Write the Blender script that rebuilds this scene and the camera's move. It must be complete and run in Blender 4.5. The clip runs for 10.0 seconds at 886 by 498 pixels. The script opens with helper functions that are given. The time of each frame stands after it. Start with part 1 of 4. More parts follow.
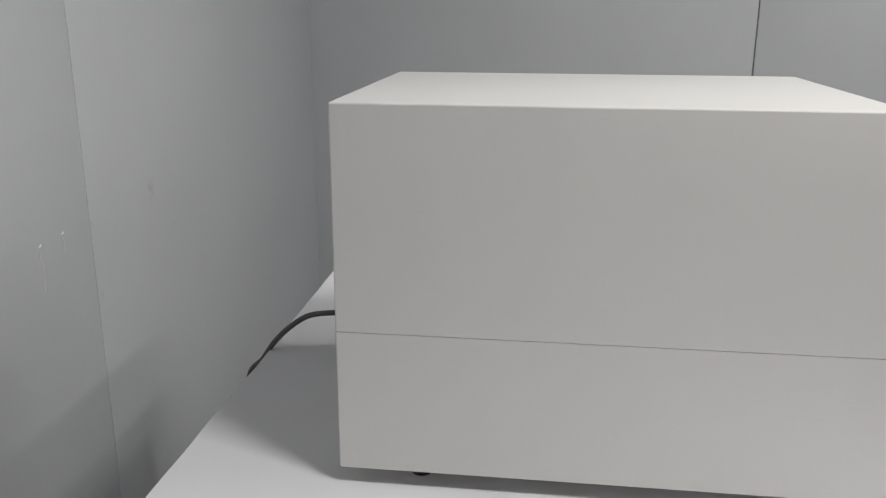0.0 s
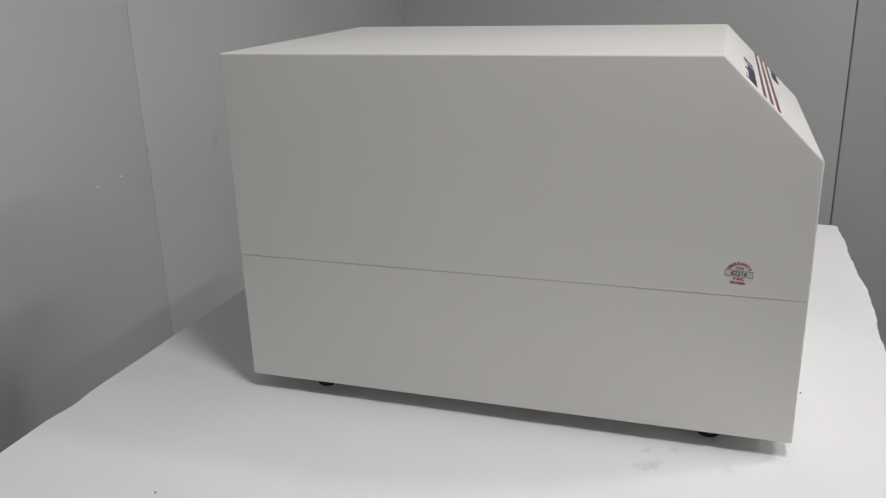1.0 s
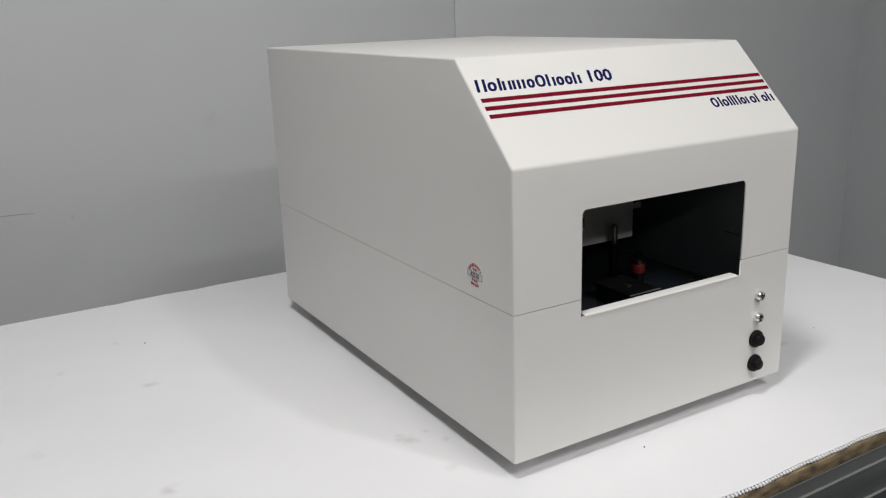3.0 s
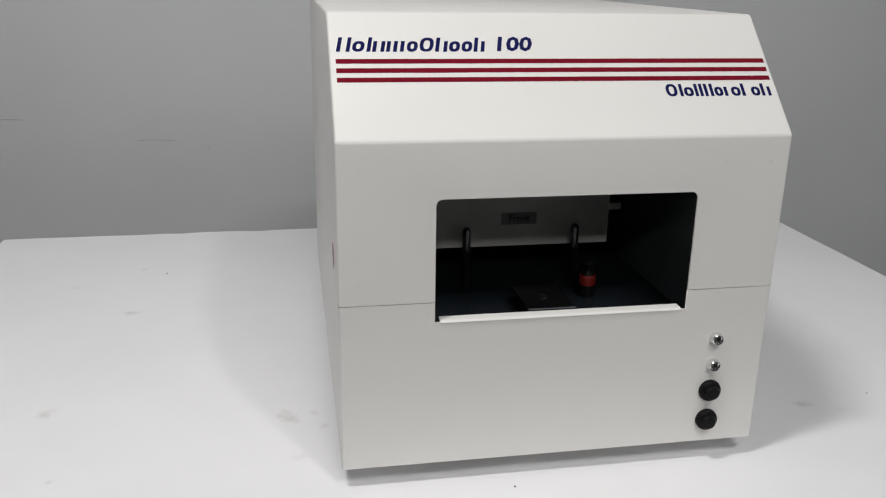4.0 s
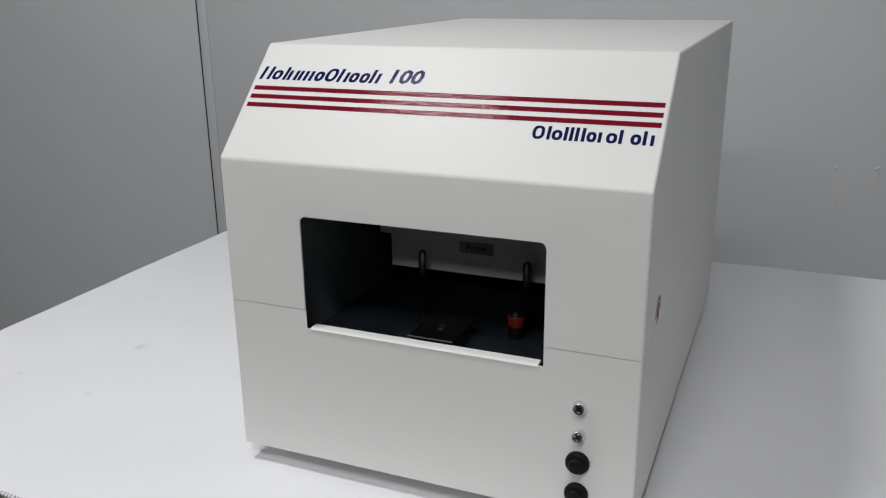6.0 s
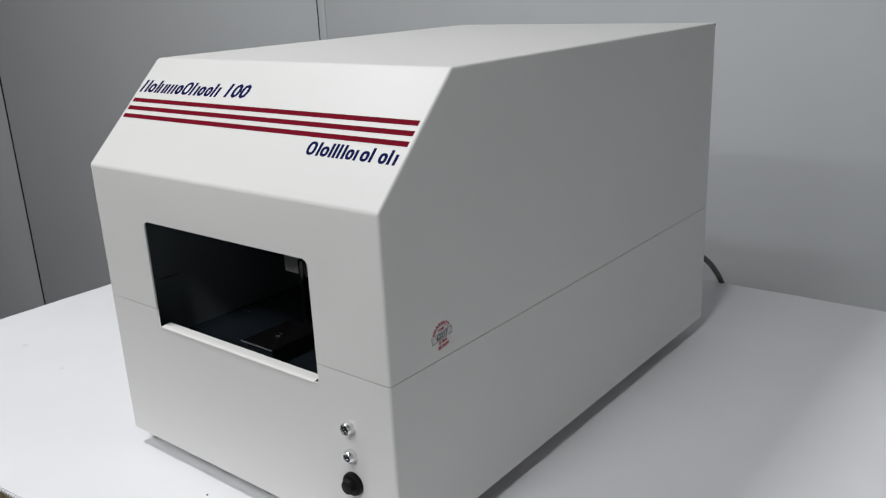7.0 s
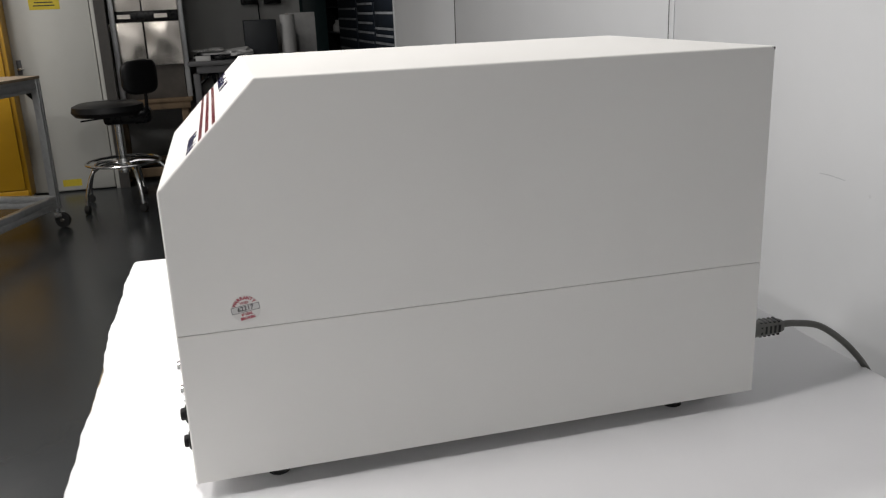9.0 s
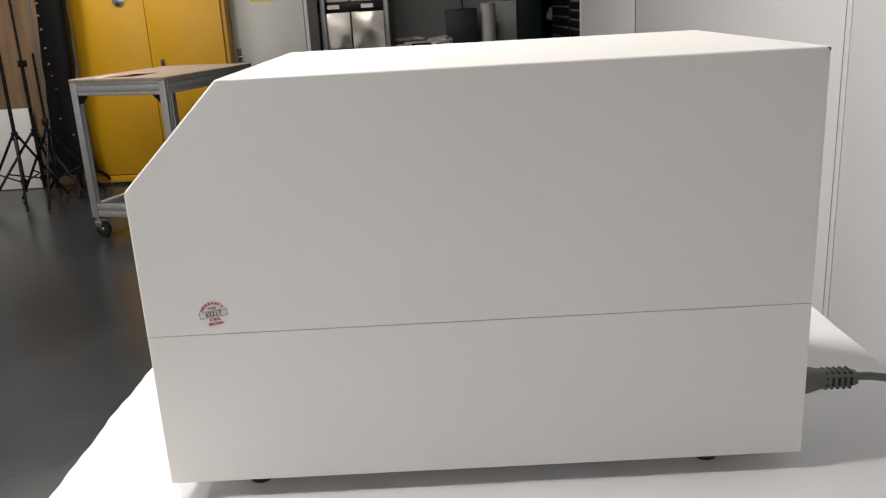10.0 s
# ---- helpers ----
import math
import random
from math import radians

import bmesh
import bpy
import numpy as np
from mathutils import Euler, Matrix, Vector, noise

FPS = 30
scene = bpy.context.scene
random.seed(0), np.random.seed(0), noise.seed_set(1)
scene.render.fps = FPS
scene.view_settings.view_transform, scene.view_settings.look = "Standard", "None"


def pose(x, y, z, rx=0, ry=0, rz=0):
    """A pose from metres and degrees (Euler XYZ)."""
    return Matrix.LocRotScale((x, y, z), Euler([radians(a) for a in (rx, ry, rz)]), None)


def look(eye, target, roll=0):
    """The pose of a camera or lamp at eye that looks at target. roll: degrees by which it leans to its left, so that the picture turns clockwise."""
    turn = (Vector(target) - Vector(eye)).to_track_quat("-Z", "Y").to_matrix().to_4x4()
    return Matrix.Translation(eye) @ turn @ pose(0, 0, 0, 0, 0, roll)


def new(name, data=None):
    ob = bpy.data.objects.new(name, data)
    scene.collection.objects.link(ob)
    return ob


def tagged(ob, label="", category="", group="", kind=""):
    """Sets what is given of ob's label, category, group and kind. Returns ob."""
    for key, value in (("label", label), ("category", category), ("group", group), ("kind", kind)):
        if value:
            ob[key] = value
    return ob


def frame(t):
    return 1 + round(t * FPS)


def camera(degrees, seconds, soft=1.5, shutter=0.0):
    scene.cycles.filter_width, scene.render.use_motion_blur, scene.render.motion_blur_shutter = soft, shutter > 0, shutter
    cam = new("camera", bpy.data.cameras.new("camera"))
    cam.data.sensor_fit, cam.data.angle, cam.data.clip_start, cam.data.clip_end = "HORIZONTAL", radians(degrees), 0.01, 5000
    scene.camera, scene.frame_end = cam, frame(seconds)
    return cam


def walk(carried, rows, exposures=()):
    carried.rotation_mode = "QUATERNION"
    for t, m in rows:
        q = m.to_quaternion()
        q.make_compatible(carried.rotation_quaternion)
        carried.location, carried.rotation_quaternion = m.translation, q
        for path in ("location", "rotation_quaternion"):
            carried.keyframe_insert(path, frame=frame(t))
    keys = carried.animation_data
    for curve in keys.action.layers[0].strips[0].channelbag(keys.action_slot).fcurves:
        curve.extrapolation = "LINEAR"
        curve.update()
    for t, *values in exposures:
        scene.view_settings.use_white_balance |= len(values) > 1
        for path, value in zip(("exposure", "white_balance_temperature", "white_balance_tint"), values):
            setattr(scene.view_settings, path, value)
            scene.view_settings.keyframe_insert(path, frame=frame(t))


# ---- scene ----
cam = camera(55.4, 10.0, soft=1.25)
PATH = [
    (0, (-0.704, 0.369, 0.437), (1.203, 0.607, -0.117), 0.2),
    (0.3, (-0.6962, 0.3044, 0.4251), (1.1962, 0.5626, -0.1684), 0.22),
    (0.5, (-0.71, 0.26, 0.431), (1.168, 0.556, -0.19), 0.1),
    (0.8, (-0.731, 0.168, 0.442), (1.11, 0.611, -0.2), -0.9),
    (1, (-0.7353, 0.0835, 0.4328), (1.0627, 0.6866, -0.2025), -1.72),
    (1.2, (-0.7584, -0.0382, 0.4167), (0.9757, 0.7518, -0.1905), -2.01),
    (1.5, (-0.771, -0.185, 0.414), (0.853, 0.838, -0.146), -2.3),
    (1.7, (-0.7533, -0.2543, 0.4077), (0.8019, 0.876, -0.1433), -2.16),
    (2, (-0.691, -0.341, 0.391), (0.774, 0.912, -0.141), -2.3),
    (2.2, (-0.6444, -0.4003, 0.3857), (0.7644, 0.91, -0.1608), -1.94),
    (2.5, (-0.5651, -0.4706, 0.3977), (0.7249, 0.9539, -0.1562), -1.9),
    (2.7, (-0.496, -0.503, 0.398), (0.676, 1.026, -0.138), -2.1),
    (3.8, (-0.088, -0.598, 0.393), (0.349, 1.259, -0.207), 0),
    (4, (-0.028, -0.586, 0.387), (0.311, 1.284, -0.234), 0.9),
    (4.2, (0.0102, -0.5738, 0.4102), (0.2868, 1.2879, -0.2661), 1.68),
    (4.5, (0.0731, -0.5564, 0.4063), (0.2385, 1.3138, -0.283), 1.24),
    (4.8, (0.1214, -0.5428, 0.4027), (0.1918, 1.3323, -0.2895), 0.48),
    (5, (0.146, -0.549, 0.396), (0.128, 1.339, -0.264), 0.2),
    (5.2, (0.181, -0.555, 0.4), (0.041, 1.328, -0.262), 0.2),
    (6.3, (0.524, -0.557, 0.411), (-0.38, 1.126, -0.178), -1),
    (6.5, (0.578, -0.503, 0.402), (-0.408, 1.134, -0.185), -1.3),
    (6.7, (0.6365, -0.4502, 0.4038), (-0.43, 1.1342, -0.1898), -1.8),
    (7, (0.7135, -0.3797, 0.4134), (-0.4946, 1.0964, -0.188), -2.69),
    (7.2, (0.7523, -0.3336, 0.4116), (-0.576, 1.0335, -0.194), -3.09),
    (7.5, (0.835, -0.278, 0.408), (-0.672, 0.876, -0.222), -2.7),
    (7.7, (0.9082, -0.2416, 0.4303), (-0.6906, 0.7667, -0.2232), -2.03),
    (8, (1.003, -0.193, 0.442), (-0.688, 0.654, -0.207), -1.5),
    (8.2, (1.0395, -0.1601, 0.443), (-0.6984, 0.6, -0.1909), -1.65),
    (8.5, (1.0465, -0.1056, 0.4374), (-0.7494, 0.5462, -0.1539), -2.14),
    (8.7, (1.0487, -0.0562, 0.4204), (-0.7732, 0.533, -0.1572), -2.27),
    (9, (1.042, 0.0572, 0.4098), (-0.8183, 0.5283, -0.1535), -2.42),
    (9.2, (1.0338, 0.1242, 0.4172), (-0.8444, 0.5196, -0.145), -2.41),
    (9.5, (1.031, 0.191, 0.414), (-0.873, 0.439, -0.146), -2.5),
    (9.7, (1.025, 0.2127, 0.4112), (-0.8892, 0.3489, -0.1523), -2.87),
    (10, (1.008, 0.258, 0.408), (-0.91, 0.24, -0.159), -3.2),
]
walk(cam, [(t, look(eye, target, roll)) for t, eye, target, roll in PATH],
     exposures=[(0.0, 0.20, 6500, 10), (0.5, -0.02, 6500, 10), (1.0, -0.11, 6550, 10), (1.5, -0.22, 6520, 10), (2.1, -0.14, 6500, 10), (2.6, -0.02, 6500, 10), (3.8, -0.1, 6500, 10), (4.5, -0.08, 6500, 10), (5.2, -0.17, 6450, 10), (6.5, -0.17, 6250, 9), (7.3, 0.16, 6250, 9), (8.0, 0.59, 6350, 10), (8.5, 0.7, 6450, 10), (9.0, 0.69, 6600, 11), (9.5, 0.76, 6750, 12), (10.0, 0.98, 6850, 12)])

# ---- light: unseen lamps under the ceiling ----
FLOOR = -0.93      # the table's top is at zero
CEIL = 1.95
TOP = -0.0065       # the white board that lies on the table
world = bpy.data.worlds.new("world")
world.use_nodes = True
world.node_tree.nodes["Background"].inputs[0].default_value = (0.75, 0.85, 1.0, 1)
world.node_tree.nodes["Background"].inputs[1].default_value = 0.0
scene.world = world

# x, y, length, width, watts
# First three fit shadows and a glint; last four are unseen fill, added.
LAMPS = [(-0.48, -0.29, 0.36, 0.18, 20.5), (0.25, -1.55, 0.5, 0.15, 13), (0.60, -1.22, 0.14, 0.3, 14), (0.0, -2.9, 1.2, 0.28, 27),
         (-4.7, -1.75, 1.2, 0.28, 11), (-4.3, -2.9, 1.2, 0.28, 20), (-11.5, 1.2, 1.2, 0.28, 31)]
for lx, ly, lsx, lsy, watts in LAMPS:
    lamp = bpy.data.lights.new("ceiling_lamp", "AREA")
    lamp.shape, lamp.size, lamp.size_y, lamp.energy, lamp.color = "RECTANGLE", lsx, lsy, watts, (1.0, 0.985, 0.965)
    new("ceiling_lamp", lamp).matrix_world = pose(lx, ly, CEIL - 0.075)

# ---- materials ----


def material(name):
    m = bpy.data.materials.new(name)
    m.use_nodes = True
    nt = m.node_tree
    return m, nt, nt.nodes["Principled BSDF"]


def node(nt, kind, **values):
    n = nt.nodes.new(kind)
    for key, value in values.items():
        n.inputs[key.replace("_", " ")].default_value = value
    return n


def paint(name, colour, rough=0.45, metal=0.0, spread=0.06, scale=9.0, grain=600.0, bump=0.05, stretch=None, low=None, spec=0.5):
    """A surface with soft variation at a large scale, grain at a fine one, and a fine relief."""
    m, nt, bsdf = material(name)
    at = nt.nodes.new("ShaderNodeTexCoord").outputs["Object"]
    if stretch:
        lay = node(nt, "ShaderNodeMapping", Scale=stretch)
        nt.links.new(at, lay.inputs["Vector"])
        at = lay.outputs["Vector"]
    big = node(nt, "ShaderNodeTexNoise", Scale=scale, Detail=5.0, Roughness=0.6)
    fine = node(nt, "ShaderNodeTexNoise", Scale=grain, Detail=2.0)
    nt.links.new(at, big.inputs["Vector"])
    nt.links.new(at, fine.inputs["Vector"])
    ramp = nt.nodes.new("ShaderNodeValToRGB")
    low = low or tuple(c * (1 - spread) for c in colour)
    ramp.color_ramp.elements[0].position, ramp.color_ramp.elements[1].position = 0.33, 0.62
    ramp.color_ramp.elements[0].color, ramp.color_ramp.elements[1].color = (*low, 1), (*colour, 1)
    nt.links.new(big.outputs["Fac"], ramp.inputs["Fac"])
    nt.links.new(ramp.outputs["Color"], bsdf.inputs["Base Color"])
    span = node(nt, "ShaderNodeMapRange", To_Min=max(0.02, rough - 0.07), To_Max=min(1.0, rough + 0.07))
    nt.links.new(big.outputs["Fac"], span.inputs["Value"])
    nt.links.new(span.outputs["Result"], bsdf.inputs["Roughness"])
    bsdf.inputs["Metallic"].default_value = metal
    bsdf.inputs["Specular IOR Level"].default_value = spec
    if bump:
        b = node(nt, "ShaderNodeBump", Strength=bump, Distance=0.001)
        nt.links.new(fine.outputs["Fac"], b.inputs["Height"])
        nt.links.new(b.outputs["Normal"], bsdf.inputs["Normal"])
    return m


def spotted(m, spots, colour):
    """Smudges with a ragged edge at given places: x, y, z, radius, strength."""
    nt = m.node_tree
    bsdf = nt.nodes["Principled BSDF"]
    at = nt.nodes.new("ShaderNodeTexCoord").outputs["Object"]
    rag = node(nt, "ShaderNodeTexNoise", Scale=70.0, Detail=4.0)
    nt.links.new(at, rag.inputs["Vector"])
    total = None
    for x, y, z, r, strength in spots:
        far = nt.nodes.new("ShaderNodeVectorMath")
        far.operation = "DISTANCE"
        nt.links.new(at, far.inputs[0])
        far.inputs[1].default_value = (x, y, z)
        wob = nt.nodes.new("ShaderNodeMath")
        wob.operation = "MULTIPLY_ADD"
        nt.links.new(rag.outputs["Fac"], wob.inputs[0])
        wob.inputs[1].default_value = r * 3.0
        nt.links.new(far.outputs["Value"], wob.inputs[2])
        fade = node(nt, "ShaderNodeMapRange", From_Min=r * 1.2, From_Max=r * 2.5, To_Min=strength, To_Max=0.0)
        nt.links.new(wob.outputs["Value"], fade.inputs["Value"])
        if total is None:
            total = fade.outputs["Result"]
        else:
            more = nt.nodes.new("ShaderNodeMath")
            more.operation = "MAXIMUM"
            nt.links.new(total, more.inputs[0])
            nt.links.new(fade.outputs["Result"], more.inputs[1])
            total = more.outputs["Value"]
    mix = nt.nodes.new("ShaderNodeMix")
    mix.data_type = "RGBA"
    was = bsdf.inputs["Base Color"].links[0].from_socket
    nt.links.new(total, mix.inputs["Factor"])
    nt.links.new(was, mix.inputs["A"])
    mix.inputs["B"].default_value = (*colour, 1)
    nt.links.new(mix.outputs["Result"], bsdf.inputs["Base Color"])
    return m


HOUSING = paint("powder_coat", (0.725, 0.717, 0.697), 0.5, spread=0.02, scale=5, grain=1100, bump=0.06, spec=0.42)
LINER = paint("chassis_grey", (0.05, 0.05, 0.05), 0.6, spread=0.1)
WALL = paint("wall_paint", (0.675, 0.688, 0.704), 0.55, spread=0.05, scale=1.6, grain=260, bump=0.12)
spotted(WALL, [(1.845, 0, 0.072, 0.020, 0.30), (1.84, 0, 0.05, 0.014, 0.10), (1.594, 0, 0.10, 0.007, 0.22), (1.600, 0, 0.055, 0.008, 0.22), (1.61, 0, -0.08, 0.010, 0.12),
               (1.94, 0, -0.03, 0.012, 0.10), (0.716, 0, 0.04, 0.005, 0.35), (0.30, 0, 0.20, 0.012, 0.2), (1.0, 0, 0.2, 0.02, 0.10), (2.3, 0, 0.1, 0.014, 0.15)], (0.27, 0.28, 0.29))
SHEET = paint("white_board", (0.795, 0.795, 0.812), 0.6, spread=0.035, scale=5, grain=400, bump=0.06)
spotted(SHEET, [(-0.043, 0.123, TOP, 0.013, 0.42), (-0.019, 0.127, TOP, 0.006, 0.32), (-0.010, 0.102, TOP, 0.006, 0.25), (-0.031, 0.052, TOP, 0.008, 0.2),
                (-0.227, 0.404, TOP, 0.010, 0.35), (-0.264, 0.160, TOP, 0.010, 0.40), (-0.236, 0.561, TOP, 0.006, 0.3),
                (0.451, 0.075, TOP, 0.010, 0.45), (0.48, 0.06, TOP, 0.009, 0.16), (-0.341, 0.054, TOP, 0.006, 0.30), (-0.233, 0.045, TOP, 0.005, 0.35),
                (-0.31, 0.5, TOP, 0.008, 0.16), (0.6, 0.6, TOP, 0.012, 0.16), (-0.36, 0.3, TOP, 0.012, 0.14)],
        (0.34, 0.33, 0.31))
RAIL = paint("dull_aluminium", (0.185, 0.195, 0.193), 0.44, 0.6, spread=0.18, scale=30, grain=900, stretch=(0.1, 1, 1))
BUTTON = paint("matt_black_plastic", (0.006, 0.006, 0.0065), 0.5, spread=0.2, scale=40, spec=0.15)
TRAY = paint("dark_tray", (0.006, 0.006, 0.007), 0.4, spread=0.2, scale=60, spec=0.2)
LIP = paint("bright_aluminium", (0.34, 0.345, 0.34), 0.4, 0.35, spread=0.2, scale=30, stretch=(0.1, 1, 1))
UMBER = paint("dark_umber_panel", (0.085, 0.072, 0.06), 0.5, spread=0.3, scale=9)
BAG = paint("grubby_plastic_film", (0.24, 0.24, 0.245), 0.4, spread=0.35, scale=9)
CASE = paint("slate_case", (0.026, 0.030, 0.036), 0.5, spread=0.15, scale=8)
PIN = paint("black_steel", (0.30, 0.30, 0.31), 0.2, 0.95, spread=0.2, scale=60)
ALU = paint("aluminium_extrusion", (0.62, 0.63, 0.635), 0.4, 0.55, spread=0.12, scale=30, grain=900)
BOARD = paint("chipboard_edge", (0.27, 0.20, 0.115), 0.85, spread=0.75, scale=110, grain=500, bump=0.8, stretch=(0.5, 1, 1.6))
BOARDTOP = paint("chipboard_top", (0.46, 0.36, 0.26), 0.7, spread=0.2, scale=14, grain=400, bump=0.2)
FLOORMAT = paint("grey_epoxy_floor", (0.038, 0.042, 0.045), 0.24, spread=0.28, scale=1.3, grain=120, bump=0.06, spec=0.35)
CEILMAT = paint("ceiling_tiles", (0.4, 0.4, 0.4), 0.9, spread=0.08, scale=3, grain=150)
FARWALL = paint("far_wall_paint", (0.46, 0.465, 0.45), 0.6, spread=0.08, scale=1.2, grain=200)
DARK = paint("black_plastic", (0.008, 0.008, 0.009), 0.28, spread=0.2, scale=40, spec=0.25)
RUBBER = paint("black_rubber", (0.016, 0.016, 0.016), 0.7, spread=0.2, scale=40)
CHAMBER = paint("black_chamber", (0.020, 0.026, 0.033), 0.25, spread=0.25, scale=12)
CHAMBERSIDE = paint("dark_grey_anodised", (0.105, 0.118, 0.128), 0.2, spread=0.15, scale=12)
CHROME = paint("chrome", (0.80, 0.80, 0.80), 0.2, 1.0, spread=0.05, scale=60, bump=0)
STEEL = paint("brushed_steel", (0.62, 0.575, 0.52), 0.24, 1.0, spread=0.12, scale=8, grain=150, bump=0, stretch=(1, 6, 0.3))
PLATE = paint("milled_plate", (0.68, 0.67, 0.64), 0.45, 0.15, spread=0.1, scale=20, grain=500)
MAROON = paint("red_stripe", (0.17, 0.008, 0.020), 0.08, spread=0.08, scale=90, grain=420, bump=0.25, spec=0.03, stretch=(0.3, 1, 1))
NAVY = paint("navy_ink", (0.012, 0.013, 0.075), 0.08, spread=0.08, scale=90, grain=420, bump=0.25, spec=0.03, stretch=(0.3, 1, 1))
SEAL = paint("seal_film", (0.73, 0.72, 0.70), 0.4, spread=0.03, scale=60)
LABELGREY = paint("grey_label_tape", (0.21, 0.21, 0.215), 0.5, spread=0.06, scale=60)
SEALRED = paint("seal_red", (0.40, 0.015, 0.045), 0.4, spread=0.2, scale=300)
INK = paint("black_ink", (0.02, 0.02, 0.022), 0.5, spread=0.1, scale=100)
MANILA = paint("manila_card", (0.78, 0.62, 0.38), 0.75, spread=0.08, scale=60, grain=700)
BROWN = paint("brown_eyelet", (0.22, 0.09, 0.05), 0.6, spread=0.2, scale=90)
WIRE = paint("tin_wire", (0.62, 0.60, 0.57), 0.35, 0.8, spread=0.15, scale=200)
RED = paint("red_band", (0.20, 0.014, 0.008), 0.4, spread=0.1, scale=60)
CORD = paint("grey_cord", (0.105, 0.105, 0.095), 0.5, spread=0.12, scale=60)
WHITECORD = paint("white_cord", (0.11, 0.11, 0.11), 0.5, spread=0.12, scale=60)
YELLOW = paint("yellow_enamel", (0.62, 0.33, 0.012), 0.38, spread=0.10, scale=2.5, grain=300)
YLABEL = paint("yellow_label", (0.70, 0.55, 0.04), 0.5, spread=0.1, scale=40)
DOORMAT = paint("door_paint", (0.62, 0.62, 0.58), 0.5, spread=0.06, scale=2, grain=200)
FRAMEMAT = paint("door_frame_dark", (0.07, 0.065, 0.06), 0.5, spread=0.15, scale=20)
BENCHMAT = paint("bench_grey", (0.13, 0.13, 0.135), 0.5, spread=0.12, scale=6)
BEIGE = paint("beige_plastic", (0.225, 0.21, 0.165), 0.55, spread=0.08, scale=9)
PAPER = paint("paper", (0.66, 0.66, 0.65), 0.8, spread=0.1, scale=20)
PINK = paint("pink_paper", (0.66, 0.36, 0.29), 0.8, spread=0.15, scale=20)
WOOD = paint("lumber", (0.24, 0.165, 0.098), 0.75, spread=0.3, scale=16, grain=200, bump=0.3, stretch=(1, 1, 0.12))
PLY = paint("plywood", (0.27, 0.165, 0.09), 0.75, spread=0.35, scale=5, grain=200, bump=0.3, stretch=(1, 3, 0.3))
DRAWER = paint("dark_blue_enamel", (0.015, 0.021, 0.031), 0.45, spread=0.15, scale=4)
TEAL = paint("dark_teal_enamel", (0.055, 0.105, 0.11), 0.45, spread=0.15, scale=4)
STRIP = paint("grey_label_strip", (0.34, 0.36, 0.38), 0.5, spread=0.6, scale=2.2)
VINYL = paint("black_vinyl", (0.013, 0.013, 0.014), 0.42, spread=0.2, scale=30, grain=300, bump=0.2, spec=0.2)
TAPE = paint("hazard_tape", (0.06, 0.053, 0.02), 0.5, spread=0.3, scale=30)

# ---- builders ----


def box(bm, x0, y0, z0, x1, y1, z1, r=0.0, seg=2):
    m = Matrix.LocRotScale(((x0 + x1) / 2, (y0 + y1) / 2, (z0 + z1) / 2), None, (x1 - x0, y1 - y0, z1 - z0))
    vs = bmesh.ops.create_cube(bm, size=1, matrix=m)["verts"]
    if r:
        es = {e for v in vs for e in v.link_edges}
        bmesh.ops.bevel(bm, geom=list(es), offset=r, segments=seg, affect="EDGES", profile=0.5)
    return bm


def rod(bm, a, b, r, r2=None, seg=16):
    """A round bar from a to b."""
    a, b = Vector(a), Vector(b)
    m = Matrix.Translation((a + b) / 2) @ (b - a).to_track_quat("Z", "Y").to_matrix().to_4x4()
    bmesh.ops.create_cone(bm, cap_ends=True, segments=seg, radius1=r, radius2=r if r2 is None else r2, depth=(b - a).length, matrix=m)
    return bm


def lathe(bm, profile, m=Matrix(), seg=24):
    """A turned body: radius and height along z."""
    rings = []
    for r, z in profile:
        rings.append([bm.verts.new(m @ Vector((r * math.cos(2 * math.pi * k / seg), r * math.sin(2 * math.pi * k / seg), z))) for k in range(seg)])
    for lo, hi in zip(rings, rings[1:]):
        for k in range(seg):
            bm.faces.new((lo[k], lo[(k + 1) % seg], hi[(k + 1) % seg], hi[k]))
    bm.faces.new(rings[0][::-1])
    bm.faces.new(rings[-1])
    return bm


def tube(bm, pts, r, seg=10, steps=8):
    """A bent round cord through the points."""
    p = [Vector(q) for q in pts]
    p = [2 * p[0] - p[1], *p, 2 * p[-1] - p[-2]]
    way = []
    for a, b, c, d in zip(p, p[1:], p[2:], p[3:]):
        for k in range(steps):
            t = k / steps
            way.append(0.5 * (2 * b + (c - a) * t + (2 * a - 5 * b + 4 * c - d) * t * t + (3 * b - a - 3 * c + d) * t ** 3))
    way.append(p[-2])
    rings, up = [], Vector((0.13, 0.21, 0.97))
    for k, q in enumerate(way):
        ahead = (way[min(k + 1, len(way) - 1)] - way[max(k - 1, 0)]).normalized()
        side = ahead.cross(up).normalized()
        up = side.cross(ahead).normalized()
        rings.append([bm.verts.new(q + r * (side * math.cos(2 * math.pi * j / seg) + up * math.sin(2 * math.pi * j / seg))) for j in range(seg)])
    for lo, hi in zip(rings, rings[1:]):
        for j in range(seg):
            bm.faces.new((lo[j], lo[(j + 1) % seg], hi[(j + 1) % seg], hi[j]))
    bm.faces.new(rings[0][::-1])
    bm.faces.new(rings[-1])
    return bm


def join(bm, more):
    """Adds one bmesh to another."""
    me = bpy.data.meshes.new("joined")
    more.to_mesh(me)
    more.free()
    bm.from_mesh(me)
    bpy.data.meshes.remove(me)


